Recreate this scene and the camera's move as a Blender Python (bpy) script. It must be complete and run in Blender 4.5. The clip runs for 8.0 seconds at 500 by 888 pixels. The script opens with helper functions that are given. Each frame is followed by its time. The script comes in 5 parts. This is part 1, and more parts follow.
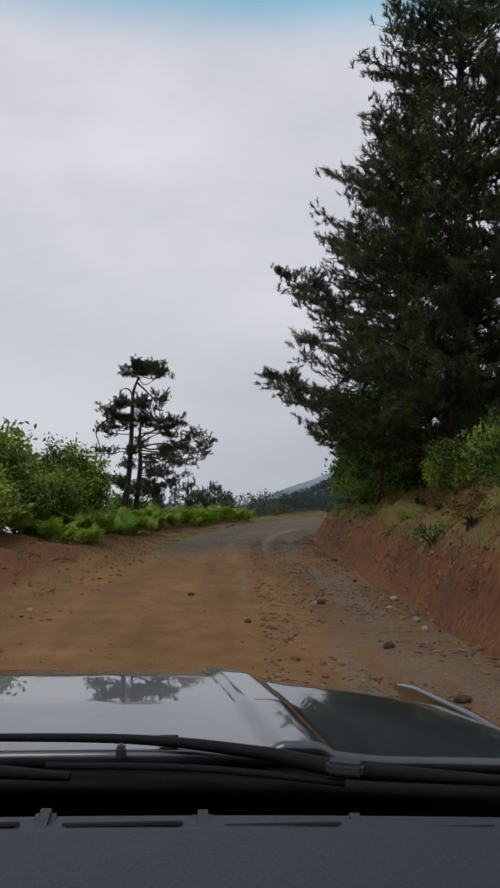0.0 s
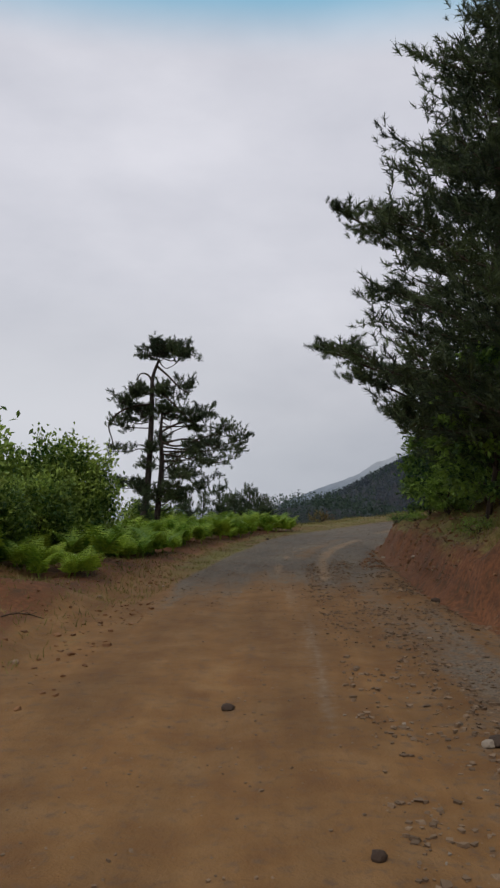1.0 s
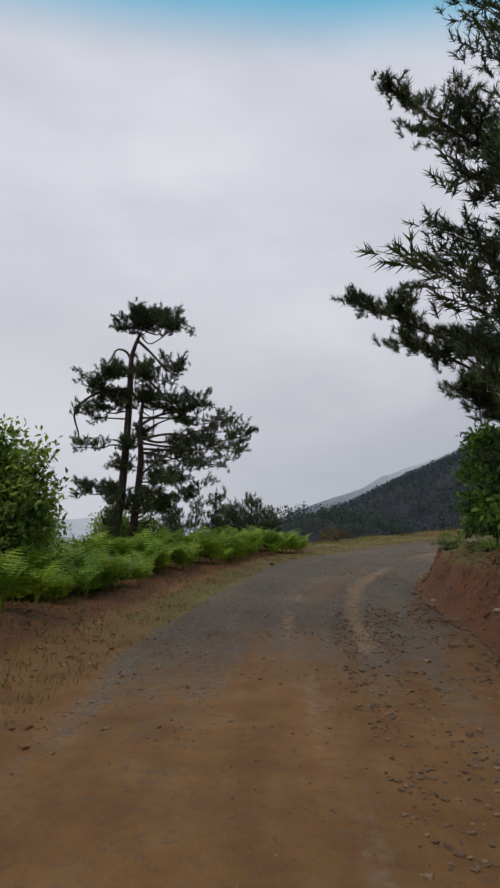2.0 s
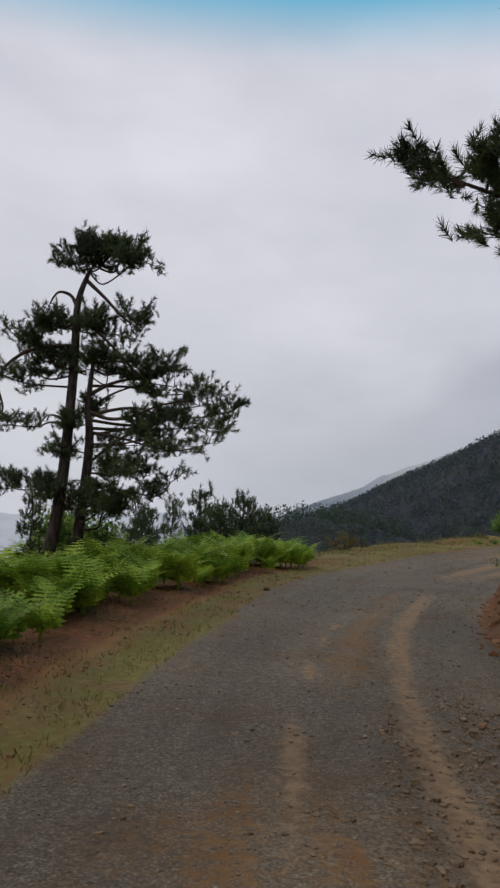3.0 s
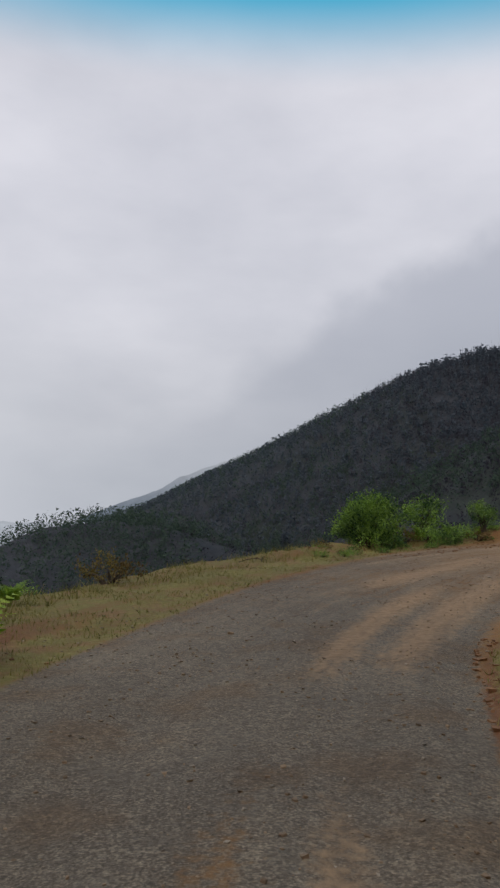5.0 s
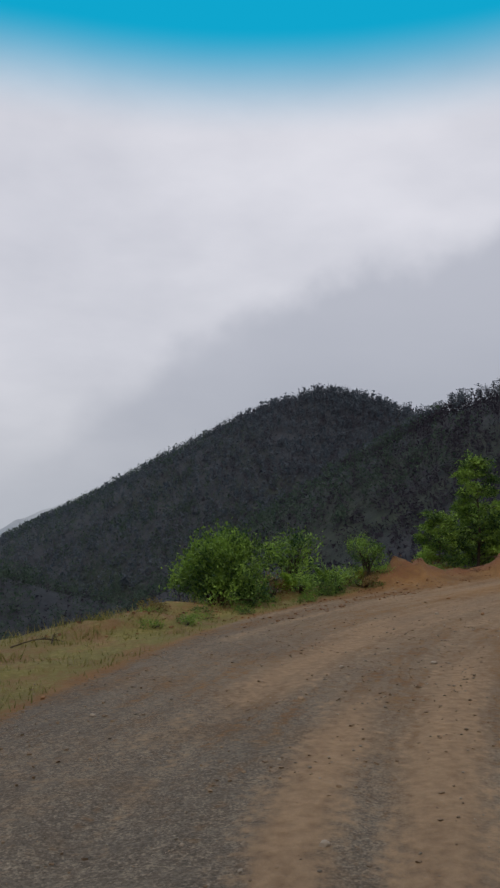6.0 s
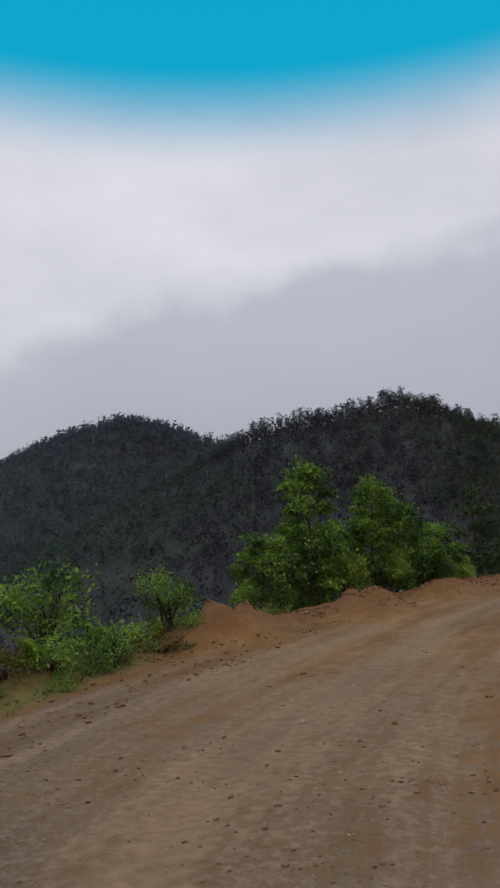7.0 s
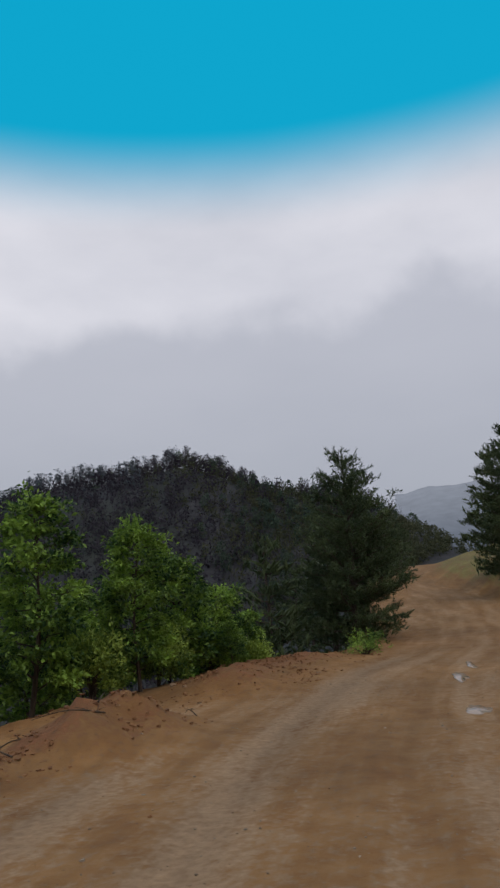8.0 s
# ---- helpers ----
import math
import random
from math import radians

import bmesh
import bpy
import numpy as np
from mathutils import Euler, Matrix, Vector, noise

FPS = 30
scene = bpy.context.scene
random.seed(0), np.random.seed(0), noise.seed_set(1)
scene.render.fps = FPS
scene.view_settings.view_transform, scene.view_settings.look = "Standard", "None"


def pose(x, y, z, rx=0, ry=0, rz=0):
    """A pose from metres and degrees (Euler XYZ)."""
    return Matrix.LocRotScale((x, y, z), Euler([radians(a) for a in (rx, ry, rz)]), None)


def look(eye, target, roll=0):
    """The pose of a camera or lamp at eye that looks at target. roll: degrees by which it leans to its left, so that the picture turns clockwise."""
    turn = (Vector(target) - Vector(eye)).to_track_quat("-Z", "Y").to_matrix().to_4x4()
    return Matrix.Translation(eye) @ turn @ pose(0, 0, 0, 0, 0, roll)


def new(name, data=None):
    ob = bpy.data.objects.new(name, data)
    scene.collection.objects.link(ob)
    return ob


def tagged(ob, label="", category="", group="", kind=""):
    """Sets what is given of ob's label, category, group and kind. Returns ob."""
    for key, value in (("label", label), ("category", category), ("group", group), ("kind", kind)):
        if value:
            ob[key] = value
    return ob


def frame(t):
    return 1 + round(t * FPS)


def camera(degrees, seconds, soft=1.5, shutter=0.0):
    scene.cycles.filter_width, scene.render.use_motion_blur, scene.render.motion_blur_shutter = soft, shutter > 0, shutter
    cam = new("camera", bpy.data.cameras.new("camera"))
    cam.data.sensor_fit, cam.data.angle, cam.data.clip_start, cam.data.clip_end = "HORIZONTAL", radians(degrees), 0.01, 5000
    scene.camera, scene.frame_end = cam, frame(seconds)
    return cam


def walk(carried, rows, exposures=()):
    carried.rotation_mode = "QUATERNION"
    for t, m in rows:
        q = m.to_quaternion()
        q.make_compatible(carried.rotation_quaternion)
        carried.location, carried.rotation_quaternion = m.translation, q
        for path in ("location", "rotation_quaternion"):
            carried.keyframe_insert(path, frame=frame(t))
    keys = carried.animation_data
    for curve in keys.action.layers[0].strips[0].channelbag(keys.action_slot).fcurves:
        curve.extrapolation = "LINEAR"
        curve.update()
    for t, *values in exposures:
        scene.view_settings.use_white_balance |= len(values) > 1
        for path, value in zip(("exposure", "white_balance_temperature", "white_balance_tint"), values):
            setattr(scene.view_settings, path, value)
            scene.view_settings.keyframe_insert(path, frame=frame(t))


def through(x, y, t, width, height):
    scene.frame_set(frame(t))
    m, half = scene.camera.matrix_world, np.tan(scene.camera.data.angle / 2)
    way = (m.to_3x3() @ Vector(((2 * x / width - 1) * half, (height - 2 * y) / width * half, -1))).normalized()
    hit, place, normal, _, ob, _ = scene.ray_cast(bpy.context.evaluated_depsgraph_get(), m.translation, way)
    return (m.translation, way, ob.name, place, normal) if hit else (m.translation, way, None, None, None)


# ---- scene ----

cam = camera(34.65, 8.0, 2.4)

PATH = [
    (0, pose(-0.000, -0.000, 1.643, 93.057, -0.916, -0.000)),
    (0.5, pose(-0.275, 3.023, 1.689, 93.101, -0.966, 0.869)),
    (1, pose(-0.470, 5.943, 1.730, 93.093, -0.521, 2.201)),
    (1.5, pose(-0.589, 8.974, 1.734, 93.759, -0.914, 2.638)),
    (1.7, pose(-0.599, 10.209, 1.707, 93.873, -1.527, 2.509)),
    (3, pose(-0.654, 18.243, 1.717, 93.742, -2.563, 2.428)),
    (3.5, pose(-0.445, 21.255, 1.672, 94.685, -2.021, -2.454)),
    (4, pose(-0.290, 24.577, 1.561, 96.565, -1.454, -5.752)),
    (4.2, pose(-0.050, 25.794, 1.592, 95.423, -1.796, -6.817)),
    (5.3, pose(1.493, 32.211, 1.583, 94.242, -0.402, -14.736)),
    (5.5, pose(1.950, 33.622, 1.585, 94.665, -0.114, -17.195)),
    (6, pose(3.276, 37.226, 1.611, 97.188, 0.705, -22.962)),
    (6.5, pose(4.967, 40.537, 1.623, 98.591, 1.178, -28.881)),
    (7, pose(7.177, 43.664, 1.720, 99.102, 2.299, -37.023)),
    (7.5, pose(9.758, 46.273, 1.848, 100.730, 3.197, -45.271)),
    (8, pose(12.632, 48.426, 2.023, 102.920, 3.173, -52.327)),
]
walk(cam, PATH)

# ---- sky, sun and exposure ----
def nodes_of(tree):
    tree.nodes.clear()
    return tree.nodes, tree.links


def ramp(nodes, links, source, stops, smooth=False):
    n = nodes.new("ShaderNodeValToRGB")
    n.color_ramp.interpolation = "EASE" if smooth else "LINEAR"
    while len(n.color_ramp.elements) < len(stops):
        n.color_ramp.elements.new(0.5)
    for e, (p, c) in zip(n.color_ramp.elements, stops):
        e.position, e.color = p, (*c, 1) if len(c) == 3 else c
    links.new(source, n.inputs[0])
    return n.outputs[0]


def calc(nodes, links, kind, a, b=0.5, c=0.5):
    n = nodes.new("ShaderNodeMath")
    n.operation = kind
    for slot, v in zip(n.inputs, (a, b, c)):
        if isinstance(v, (int, float)):
            slot.default_value = v
        else:
            links.new(v, slot)
    return n.outputs[0]


def ease(nodes, links, v, lo, hi, a=0.0, b=1.0):
    n = nodes.new("ShaderNodeMapRange")
    n.interpolation_type = "SMOOTHSTEP"
    for slot, value in zip(n.inputs[1:5], (lo, hi, a, b)):
        slot.default_value = value
    links.new(v, n.inputs[0])
    return n.outputs[0]


def blend(nodes, links, f, a, b, mode="MIX"):
    n = nodes.new("ShaderNodeMix")
    n.data_type, n.blend_type = "RGBA", mode
    for slot, v in ((n.inputs[0], f), (n.inputs[6], a), (n.inputs[7], b)):
        if isinstance(v, (int, float)):
            slot.default_value = v
        elif isinstance(v, tuple):
            slot.default_value = (*v, 1)
        else:
            links.new(v, slot)
    return n.outputs[2]


def noise_of(nodes, links, vector, scale, detail=4.0, rough=0.55):
    n = nodes.new("ShaderNodeTexNoise")
    n.inputs["Scale"].default_value, n.inputs["Detail"].default_value, n.inputs["Roughness"].default_value = scale, detail, rough
    if vector is not None:
        links.new(vector, n.inputs["Vector"])
    return n.outputs["Fac"]


world = bpy.data.worlds.new("overcast_sky")
scene.world = world
world.use_nodes = True
N, L = nodes_of(world.node_tree)
coord = N.new("ShaderNodeTexCoord").outputs["Generated"]
axes = N.new("ShaderNodeSeparateXYZ")
L.new(coord, axes.inputs[0])
elev = calc(N, L, "MULTIPLY", calc(N, L, "ARCSINE", axes.outputs[2]), 180 / math.pi)
azim = calc(N, L, "MULTIPLY", calc(N, L, "ARCTAN2", axes.outputs[0], axes.outputs[1]), 180 / math.pi)
squash = N.new("ShaderNodeMapping")
squash.inputs["Scale"].default_value = (1.0, 1.0, 2.2)
L.new(coord, squash.inputs["Vector"])
billow = noise_of(N, L, squash.outputs[0], 3.2, 5.0, 0.5)
wisps = noise_of(N, L, squash.outputs[0], 9.0, 4.0, 0.5)
puffs = calc(N, L, "ADD", calc(N, L, "MULTIPLY", billow, 0.75), calc(N, L, "MULTIPLY", wisps, 0.25))
sheet = ramp(N, L, ease(N, L, elev, -2, 60), [(0.0, (0.48, 0.505, 0.555)), (0.04, (0.54, 0.555, 0.605)), (0.16, (0.620, 0.630, 0.692)), (0.35, (0.658, 0.664, 0.730)), (0.6, (0.658, 0.664, 0.730)), (1.0, (0.73, 0.74, 0.79))])
sheet = blend(N, L, 1.0, sheet, ramp(N, L, puffs, [(0.3, (0.86, 0.87, 0.89)), (0.7, (1.12, 1.11, 1.10))]), "MULTIPLY")
# brighter towards the open valley
open_side = calc(N, L, "MULTIPLY", ease(N, L, azim, 3, -12), ease(N, L, elev, 16, 4))
sheet = blend(N, L, calc(N, L, "MULTIPLY", open_side, 0.8), sheet, (0.66, 0.675, 0.725))
# the rain cloud that lies on the hills
lumps = noise_of(N, L, coord, 7.0, 5.0, 0.5)
edge = ramp(N, L, calc(N, L, "MULTIPLY_ADD", azim, 0.01, 0.25), [(0.0, (0.03,) * 3), (0.25, (0.05,) * 3), (0.34, (0.085,) * 3), (0.42, (0.14,) * 3), (0.5, (0.185,) * 3), (0.58, (0.205,) * 3), (0.7, (0.225,) * 3), (0.85, (0.235,) * 3), (1.0, (0.24,) * 3)])
lift = calc(N, L, "ADD", calc(N, L, "MULTIPLY", edge, 100.0), calc(N, L, "MULTIPLY", calc(N, L, "SUBTRACT", lumps, 0.5), 10.0))
bank = ease(N, L, calc(N, L, "SUBTRACT", lift, elev), -0.6, 3.2)
bank = calc(N, L, "MULTIPLY", bank, ease(N, L, azim, 0, 30, 0.15, 1.0))
sheet = blend(N, L, calc(N, L, "MULTIPLY", bank, 0.78), sheet, ramp(N, L, ease(N, L, elev, 0, 25), [(0.0, (0.31, 0.34, 0.405)), (1.0, (0.455, 0.475, 0.55))]))
# the windscreen's blue tint band, painted into the sky high up
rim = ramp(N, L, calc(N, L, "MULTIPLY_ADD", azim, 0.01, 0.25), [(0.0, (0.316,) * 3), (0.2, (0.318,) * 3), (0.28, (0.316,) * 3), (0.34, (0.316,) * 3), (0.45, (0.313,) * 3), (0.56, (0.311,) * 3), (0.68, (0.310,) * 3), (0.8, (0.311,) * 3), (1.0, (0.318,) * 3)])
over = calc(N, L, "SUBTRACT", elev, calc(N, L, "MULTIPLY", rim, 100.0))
# how strongly the windscreen tint replaces the cloud
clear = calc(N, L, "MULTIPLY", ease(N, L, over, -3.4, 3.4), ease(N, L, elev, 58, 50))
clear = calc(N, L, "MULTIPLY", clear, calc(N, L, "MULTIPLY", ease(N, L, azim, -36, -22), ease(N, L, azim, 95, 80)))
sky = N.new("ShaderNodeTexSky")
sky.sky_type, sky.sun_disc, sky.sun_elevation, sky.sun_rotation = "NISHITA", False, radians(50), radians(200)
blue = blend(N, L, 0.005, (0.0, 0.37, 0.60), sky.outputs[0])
background = N.new("ShaderNodeBackground")
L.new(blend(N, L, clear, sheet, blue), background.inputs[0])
background.inputs[1].default_value = 1.0
L.new(background.outputs[0], N.new("ShaderNodeOutputWorld").inputs[0])

sun = new("sun", bpy.data.lights.new("sun", "SUN"))
sun.data.energy, sun.data.angle, sun.data.color = 0.7, radians(25), (1.0, 0.97, 0.93)
sun.matrix_world = look((-20, -40, 70), (0, 0, 0))

# ---- materials ----
def material(name, rough=0.8, spec=0.3):
    m = bpy.data.materials.new(name)
    m.use_nodes = True
    nodes, links = nodes_of(m.node_tree)
    shader = nodes.new("ShaderNodeBsdfPrincipled")
    shader.inputs["Roughness"].default_value = rough
    shader.inputs["Specular IOR Level"].default_value = spec
    links.new(shader.outputs[0], nodes.new("ShaderNodeOutputMaterial").inputs[0])
    return m, nodes, links, shader


def relief(nodes, links, shader, height, strength=0.5, distance=0.02):
    b = nodes.new("ShaderNodeBump")
    b.inputs["Strength"].default_value, b.inputs["Distance"].default_value = strength, distance
    links.new(height, b.inputs["Height"])
    links.new(b.outputs[0], shader.inputs["Normal"])


def where(nodes):
    return nodes.new("ShaderNodeNewGeometry").outputs["Position"]


def island(nodes):
    return nodes.new("ShaderNodeNewGeometry").outputs["Random Per Island"]


def mask(nodes, name):
    n = nodes.new("ShaderNodeAttribute")
    n.attribute_name = name
    return n.outputs["Fac"]


def earth_material():
    """Clay, gravel, sand and turf, mixed by the masks of the ground mesh."""
    m, N, L, S = material("earth", 0.9, 0.25)
    p = where(N)
    big, mid, small, fine = (noise_of(N, L, p, k, 5.0, 0.6) for k in (0.35, 2.2, 11.0, 55.0))
    clay = ramp(N, L, mid, [(0.3, (0.170, 0.081, 0.028)), (0.5, (0.212, 0.108, 0.038)), (0.72, (0.250, 0.139, 0.058))])
    clay = blend(N, L, ease(N, L, small, 0.5, 0.75), clay, (0.15, 0.09, 0.05))
    gravel = ramp(N, L, fine, [(0.25, (0.054, 0.042, 0.033)), (0.5, (0.130, 0.101, 0.077)), (0.75, (0.27, 0.216, 0.168))])
    gravel = blend(N, L, ease(N, L, mid, 0.45, 0.75), gravel, (0.128, 0.102, 0.080))
    gravel = blend(N, L, calc(N, L, "MULTIPLY", ease(N, L, noise_of(N, L, p, 0.9, 4.0, 0.6), 0.48, 0.66), 0.6), gravel, (0.125, 0.080, 0.048))
    for scale, low, high in ((26.0, 0.84, 1.16), (60.0, 0.78, 1.24)):
        stones = N.new("ShaderNodeTexVoronoi")
        stones.inputs["Scale"].default_value = scale
        L.new(p, stones.inputs["Vector"])
        tone = N.new("ShaderNodeSeparateColor")
        L.new(stones.outputs["Color"], tone.inputs[0])
        gravel = blend(N, L, 1.0, gravel, ramp(N, L, tone.outputs[0], [(0.15, (low, low, low * 0.98)), (0.9, (high, high, high * 0.97))]), "MULTIPLY")
    sand = ramp(N, L, small, [(0.3, (0.178, 0.108, 0.060)), (0.7, (0.275, 0.182, 0.108))])
    turf = ramp(N, L, small, [(0.25, (0.085, 0.075, 0.02)), (0.55, (0.15, 0.125, 0.034)), (0.8, (0.26, 0.19, 0.08))])
    turf = blend(N, L, ease(N, L, noise_of(N, L, p, 1.7, 5.0, 0.65), 0.46, 0.66), turf, ramp(N, L, small, [(0.3, (0.12, 0.066, 0.028)), (0.7, (0.21, 0.125, 0.052))]))
    # red soil; its dark end also stands for the pines' shade on the bank
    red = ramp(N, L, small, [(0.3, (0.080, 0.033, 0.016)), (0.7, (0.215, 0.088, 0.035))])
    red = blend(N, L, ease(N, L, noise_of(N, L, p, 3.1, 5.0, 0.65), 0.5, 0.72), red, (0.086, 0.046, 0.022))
    # wooded hillsides: crowns with shade painted between them, burnt patches and bare rock
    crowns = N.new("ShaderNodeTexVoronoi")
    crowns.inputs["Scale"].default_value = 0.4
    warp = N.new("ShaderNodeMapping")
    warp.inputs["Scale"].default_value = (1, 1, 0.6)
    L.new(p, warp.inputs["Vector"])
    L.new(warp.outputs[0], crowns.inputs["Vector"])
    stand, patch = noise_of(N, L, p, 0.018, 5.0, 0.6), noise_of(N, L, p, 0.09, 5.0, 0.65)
    # valley haze tinted into the base as pale blue-grey
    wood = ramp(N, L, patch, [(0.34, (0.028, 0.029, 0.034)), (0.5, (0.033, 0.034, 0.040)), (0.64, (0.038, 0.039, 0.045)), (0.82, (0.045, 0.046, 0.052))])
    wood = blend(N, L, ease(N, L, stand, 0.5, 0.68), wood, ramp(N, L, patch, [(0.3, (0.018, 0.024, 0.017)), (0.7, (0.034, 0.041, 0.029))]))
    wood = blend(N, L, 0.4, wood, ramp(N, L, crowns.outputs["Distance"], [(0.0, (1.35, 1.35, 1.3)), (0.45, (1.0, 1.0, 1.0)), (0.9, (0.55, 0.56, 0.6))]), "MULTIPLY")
    run = N.new("ShaderNodeAttribute")
    run.attribute_name = "run"
    streak = noise_of(N, L, run.outputs["Vector"], 1.0, 5.0, 0.6)
    base = clay
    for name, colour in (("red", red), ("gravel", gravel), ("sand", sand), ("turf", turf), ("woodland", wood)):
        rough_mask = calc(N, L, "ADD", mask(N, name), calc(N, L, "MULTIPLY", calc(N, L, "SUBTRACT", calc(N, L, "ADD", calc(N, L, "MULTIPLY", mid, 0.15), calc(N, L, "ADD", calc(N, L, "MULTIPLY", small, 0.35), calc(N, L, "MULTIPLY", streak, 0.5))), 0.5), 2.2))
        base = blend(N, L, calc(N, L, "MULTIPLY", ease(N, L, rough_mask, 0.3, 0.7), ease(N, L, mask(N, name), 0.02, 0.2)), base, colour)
    base = blend(N, L, 1.0, base, ramp(N, L, big, [(0.3, (0.82, 0.82, 0.83)), (0.7, (1.14, 1.13, 1.1))]), "MULTIPLY")
    base = blend(N, L, 1.0, base, ramp(N, L, streak, [(0.34, (0.84, 0.83, 0.82)), (0.5, (1.0, 1.0, 1.0)), (0.66, (1.17, 1.16, 1.13))]), "MULTIPLY")
    L.new(base, S.inputs["Base Color"])
    height = calc(N, L, "ADD", calc(N, L, "MULTIPLY", small, 0.7), calc(N, L, "MULTIPLY", fine, 0.3))
    relief(N, L, S, height, 0.8, 0.04)
    return m


def leaf_material(name, dark, light, through=0.25, rough=0.55):
    """Leaves: a colour of its own for each, a little light passing through."""
    m = bpy.data.materials.new(name)
    m.use_nodes = True
    N, L = nodes_of(m.node_tree)
    tone = calc(N, L, "ADD", calc(N, L, "MULTIPLY", island(N), 0.42), calc(N, L, "MULTIPLY", ease(N, L, noise_of(N, L, where(N), 1.1, 3.0), 0.34, 0.68), 0.5))
    c = ramp(N, L, tone, [(0.16, dark), (0.82, light)])
    S = N.new("ShaderNodeBsdfPrincipled")
    S.inputs["Roughness"].default_value, S.inputs["Specular IOR Level"].default_value = rough, 0.25
    T = N.new("ShaderNodeBsdfTranslucent")
    L.new(c, S.inputs["Base Color"])
    L.new(c, T.inputs[0])
    mix = N.new("ShaderNodeMixShader")
    mix.inputs[0].default_value = through
    L.new(S.outputs[0], mix.inputs[1])
    L.new(T.outputs[0], mix.inputs[2])
    L.new(mix.outputs[0], N.new("ShaderNodeOutputMaterial").inputs[0])
    return m


def bark_material(name, dark, light):
    m, N, L, S = material(name, 0.9, 0.2)
    stretch = N.new("ShaderNodeMapping")
    stretch.inputs["Scale"].default_value = (9, 9, 2.2)
    L.new(where(N), stretch.inputs["Vector"])
    plates = noise_of(N, L, stretch.outputs[0], 2.0, 6.0, 0.65)
    L.new(ramp(N, L, plates, [(0.35, dark), (0.65, light)]), S.inputs["Base Color"])
    relief(N, L, S, plates, 0.9, 0.03)
    return m


def stone_material(name, dark, light):
    m, N, L, S = material(name, 0.85, 0.3)
    tone = calc(N, L, "ADD", calc(N, L, "MULTIPLY", island(N), 0.7), calc(N, L, "MULTIPLY", noise_of(N, L, where(N), 24.0), 0.3))
    L.new(ramp(N, L, tone, [(0.1, dark), (0.9, light)]), S.inputs["Base Color"])
    relief(N, L, S, noise_of(N, L, where(N), 60.0), 0.5, 0.01)
    return m


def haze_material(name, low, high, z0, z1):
    """Far hills that glow, with the mist painted into their colour."""
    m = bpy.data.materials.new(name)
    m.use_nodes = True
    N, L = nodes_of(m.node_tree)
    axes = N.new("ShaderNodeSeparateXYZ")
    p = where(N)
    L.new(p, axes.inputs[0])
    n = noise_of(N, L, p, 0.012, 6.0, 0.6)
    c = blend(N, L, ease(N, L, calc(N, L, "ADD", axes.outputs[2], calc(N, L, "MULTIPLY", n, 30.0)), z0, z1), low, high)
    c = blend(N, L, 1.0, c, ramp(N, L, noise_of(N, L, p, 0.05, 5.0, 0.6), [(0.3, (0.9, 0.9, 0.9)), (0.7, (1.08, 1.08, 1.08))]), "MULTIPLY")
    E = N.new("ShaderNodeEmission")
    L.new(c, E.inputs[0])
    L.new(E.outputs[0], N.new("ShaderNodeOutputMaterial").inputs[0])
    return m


EARTH = earth_material()
NEEDLES = leaf_material("pine_needles", (0.022, 0.035, 0.018), (0.105, 0.138, 0.052), 0.22)
NEEDLES_YOUNG = leaf_material("young_pine_needles", (0.028, 0.046, 0.019), (0.085, 0.115, 0.045), 0.2)
LEAVES = leaf_material("leaves", (0.016, 0.048, 0.014), (0.265, 0.410, 0.062), 0.3)
LEAVES_DARK = leaf_material("shaded_leaves", (0.040, 0.088, 0.018), (0.375, 0.480, 0.085), 0.3)
LEAVES_DRY = leaf_material("dry_leaves", (0.09, 0.05, 0.015), (0.20, 0.15, 0.03), 0.3)
FRONDS = leaf_material("bracken_fronds", (0.110, 0.205, 0.018), (0.345, 0.455, 0.045), 0.35)
GRASS = leaf_material("grass_blades", (0.110, 0.110, 0.022), (0.270, 0.220, 0.070), 0.3)
# haze of the air mixed into this pine green as blue-grey
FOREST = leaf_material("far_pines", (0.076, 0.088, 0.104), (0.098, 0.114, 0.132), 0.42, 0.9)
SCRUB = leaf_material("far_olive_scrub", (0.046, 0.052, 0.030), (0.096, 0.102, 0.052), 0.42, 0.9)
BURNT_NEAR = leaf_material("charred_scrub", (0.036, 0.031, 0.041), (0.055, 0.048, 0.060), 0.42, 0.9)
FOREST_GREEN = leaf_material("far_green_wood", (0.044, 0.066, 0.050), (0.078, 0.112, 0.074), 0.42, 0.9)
# charred brown with some blue haze put into the colour
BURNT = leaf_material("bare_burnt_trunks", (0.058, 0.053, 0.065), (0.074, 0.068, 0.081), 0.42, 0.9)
BARK = bark_material("pine_bark", (0.018, 0.013, 0.010), (0.085, 0.066, 0.055))
TWIG = bark_material("twig_bark", (0.03, 0.022, 0.016), (0.09, 0.065, 0.045))
PALE_STONE = stone_material("pale_stones", (0.11, 0.085, 0.062), (0.31, 0.25, 0.185))
STONE = stone_material("road_stones", (0.100, 0.064, 0.037), (0.255, 0.170, 0.102))
DARK_CLOD = stone_material("dark_clods", (0.022, 0.014, 0.010), (0.06, 0.038, 0.025))
CLOD = stone_material("clay_clods", (0.12, 0.055, 0.025), (0.26, 0.130, 0.058))
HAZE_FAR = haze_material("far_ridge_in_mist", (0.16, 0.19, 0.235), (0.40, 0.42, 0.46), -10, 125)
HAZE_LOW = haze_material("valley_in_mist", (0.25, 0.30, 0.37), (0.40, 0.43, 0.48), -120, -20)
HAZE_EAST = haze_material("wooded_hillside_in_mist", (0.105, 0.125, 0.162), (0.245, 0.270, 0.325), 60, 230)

# ---- shapes ----
rng = np.random.default_rng(7)


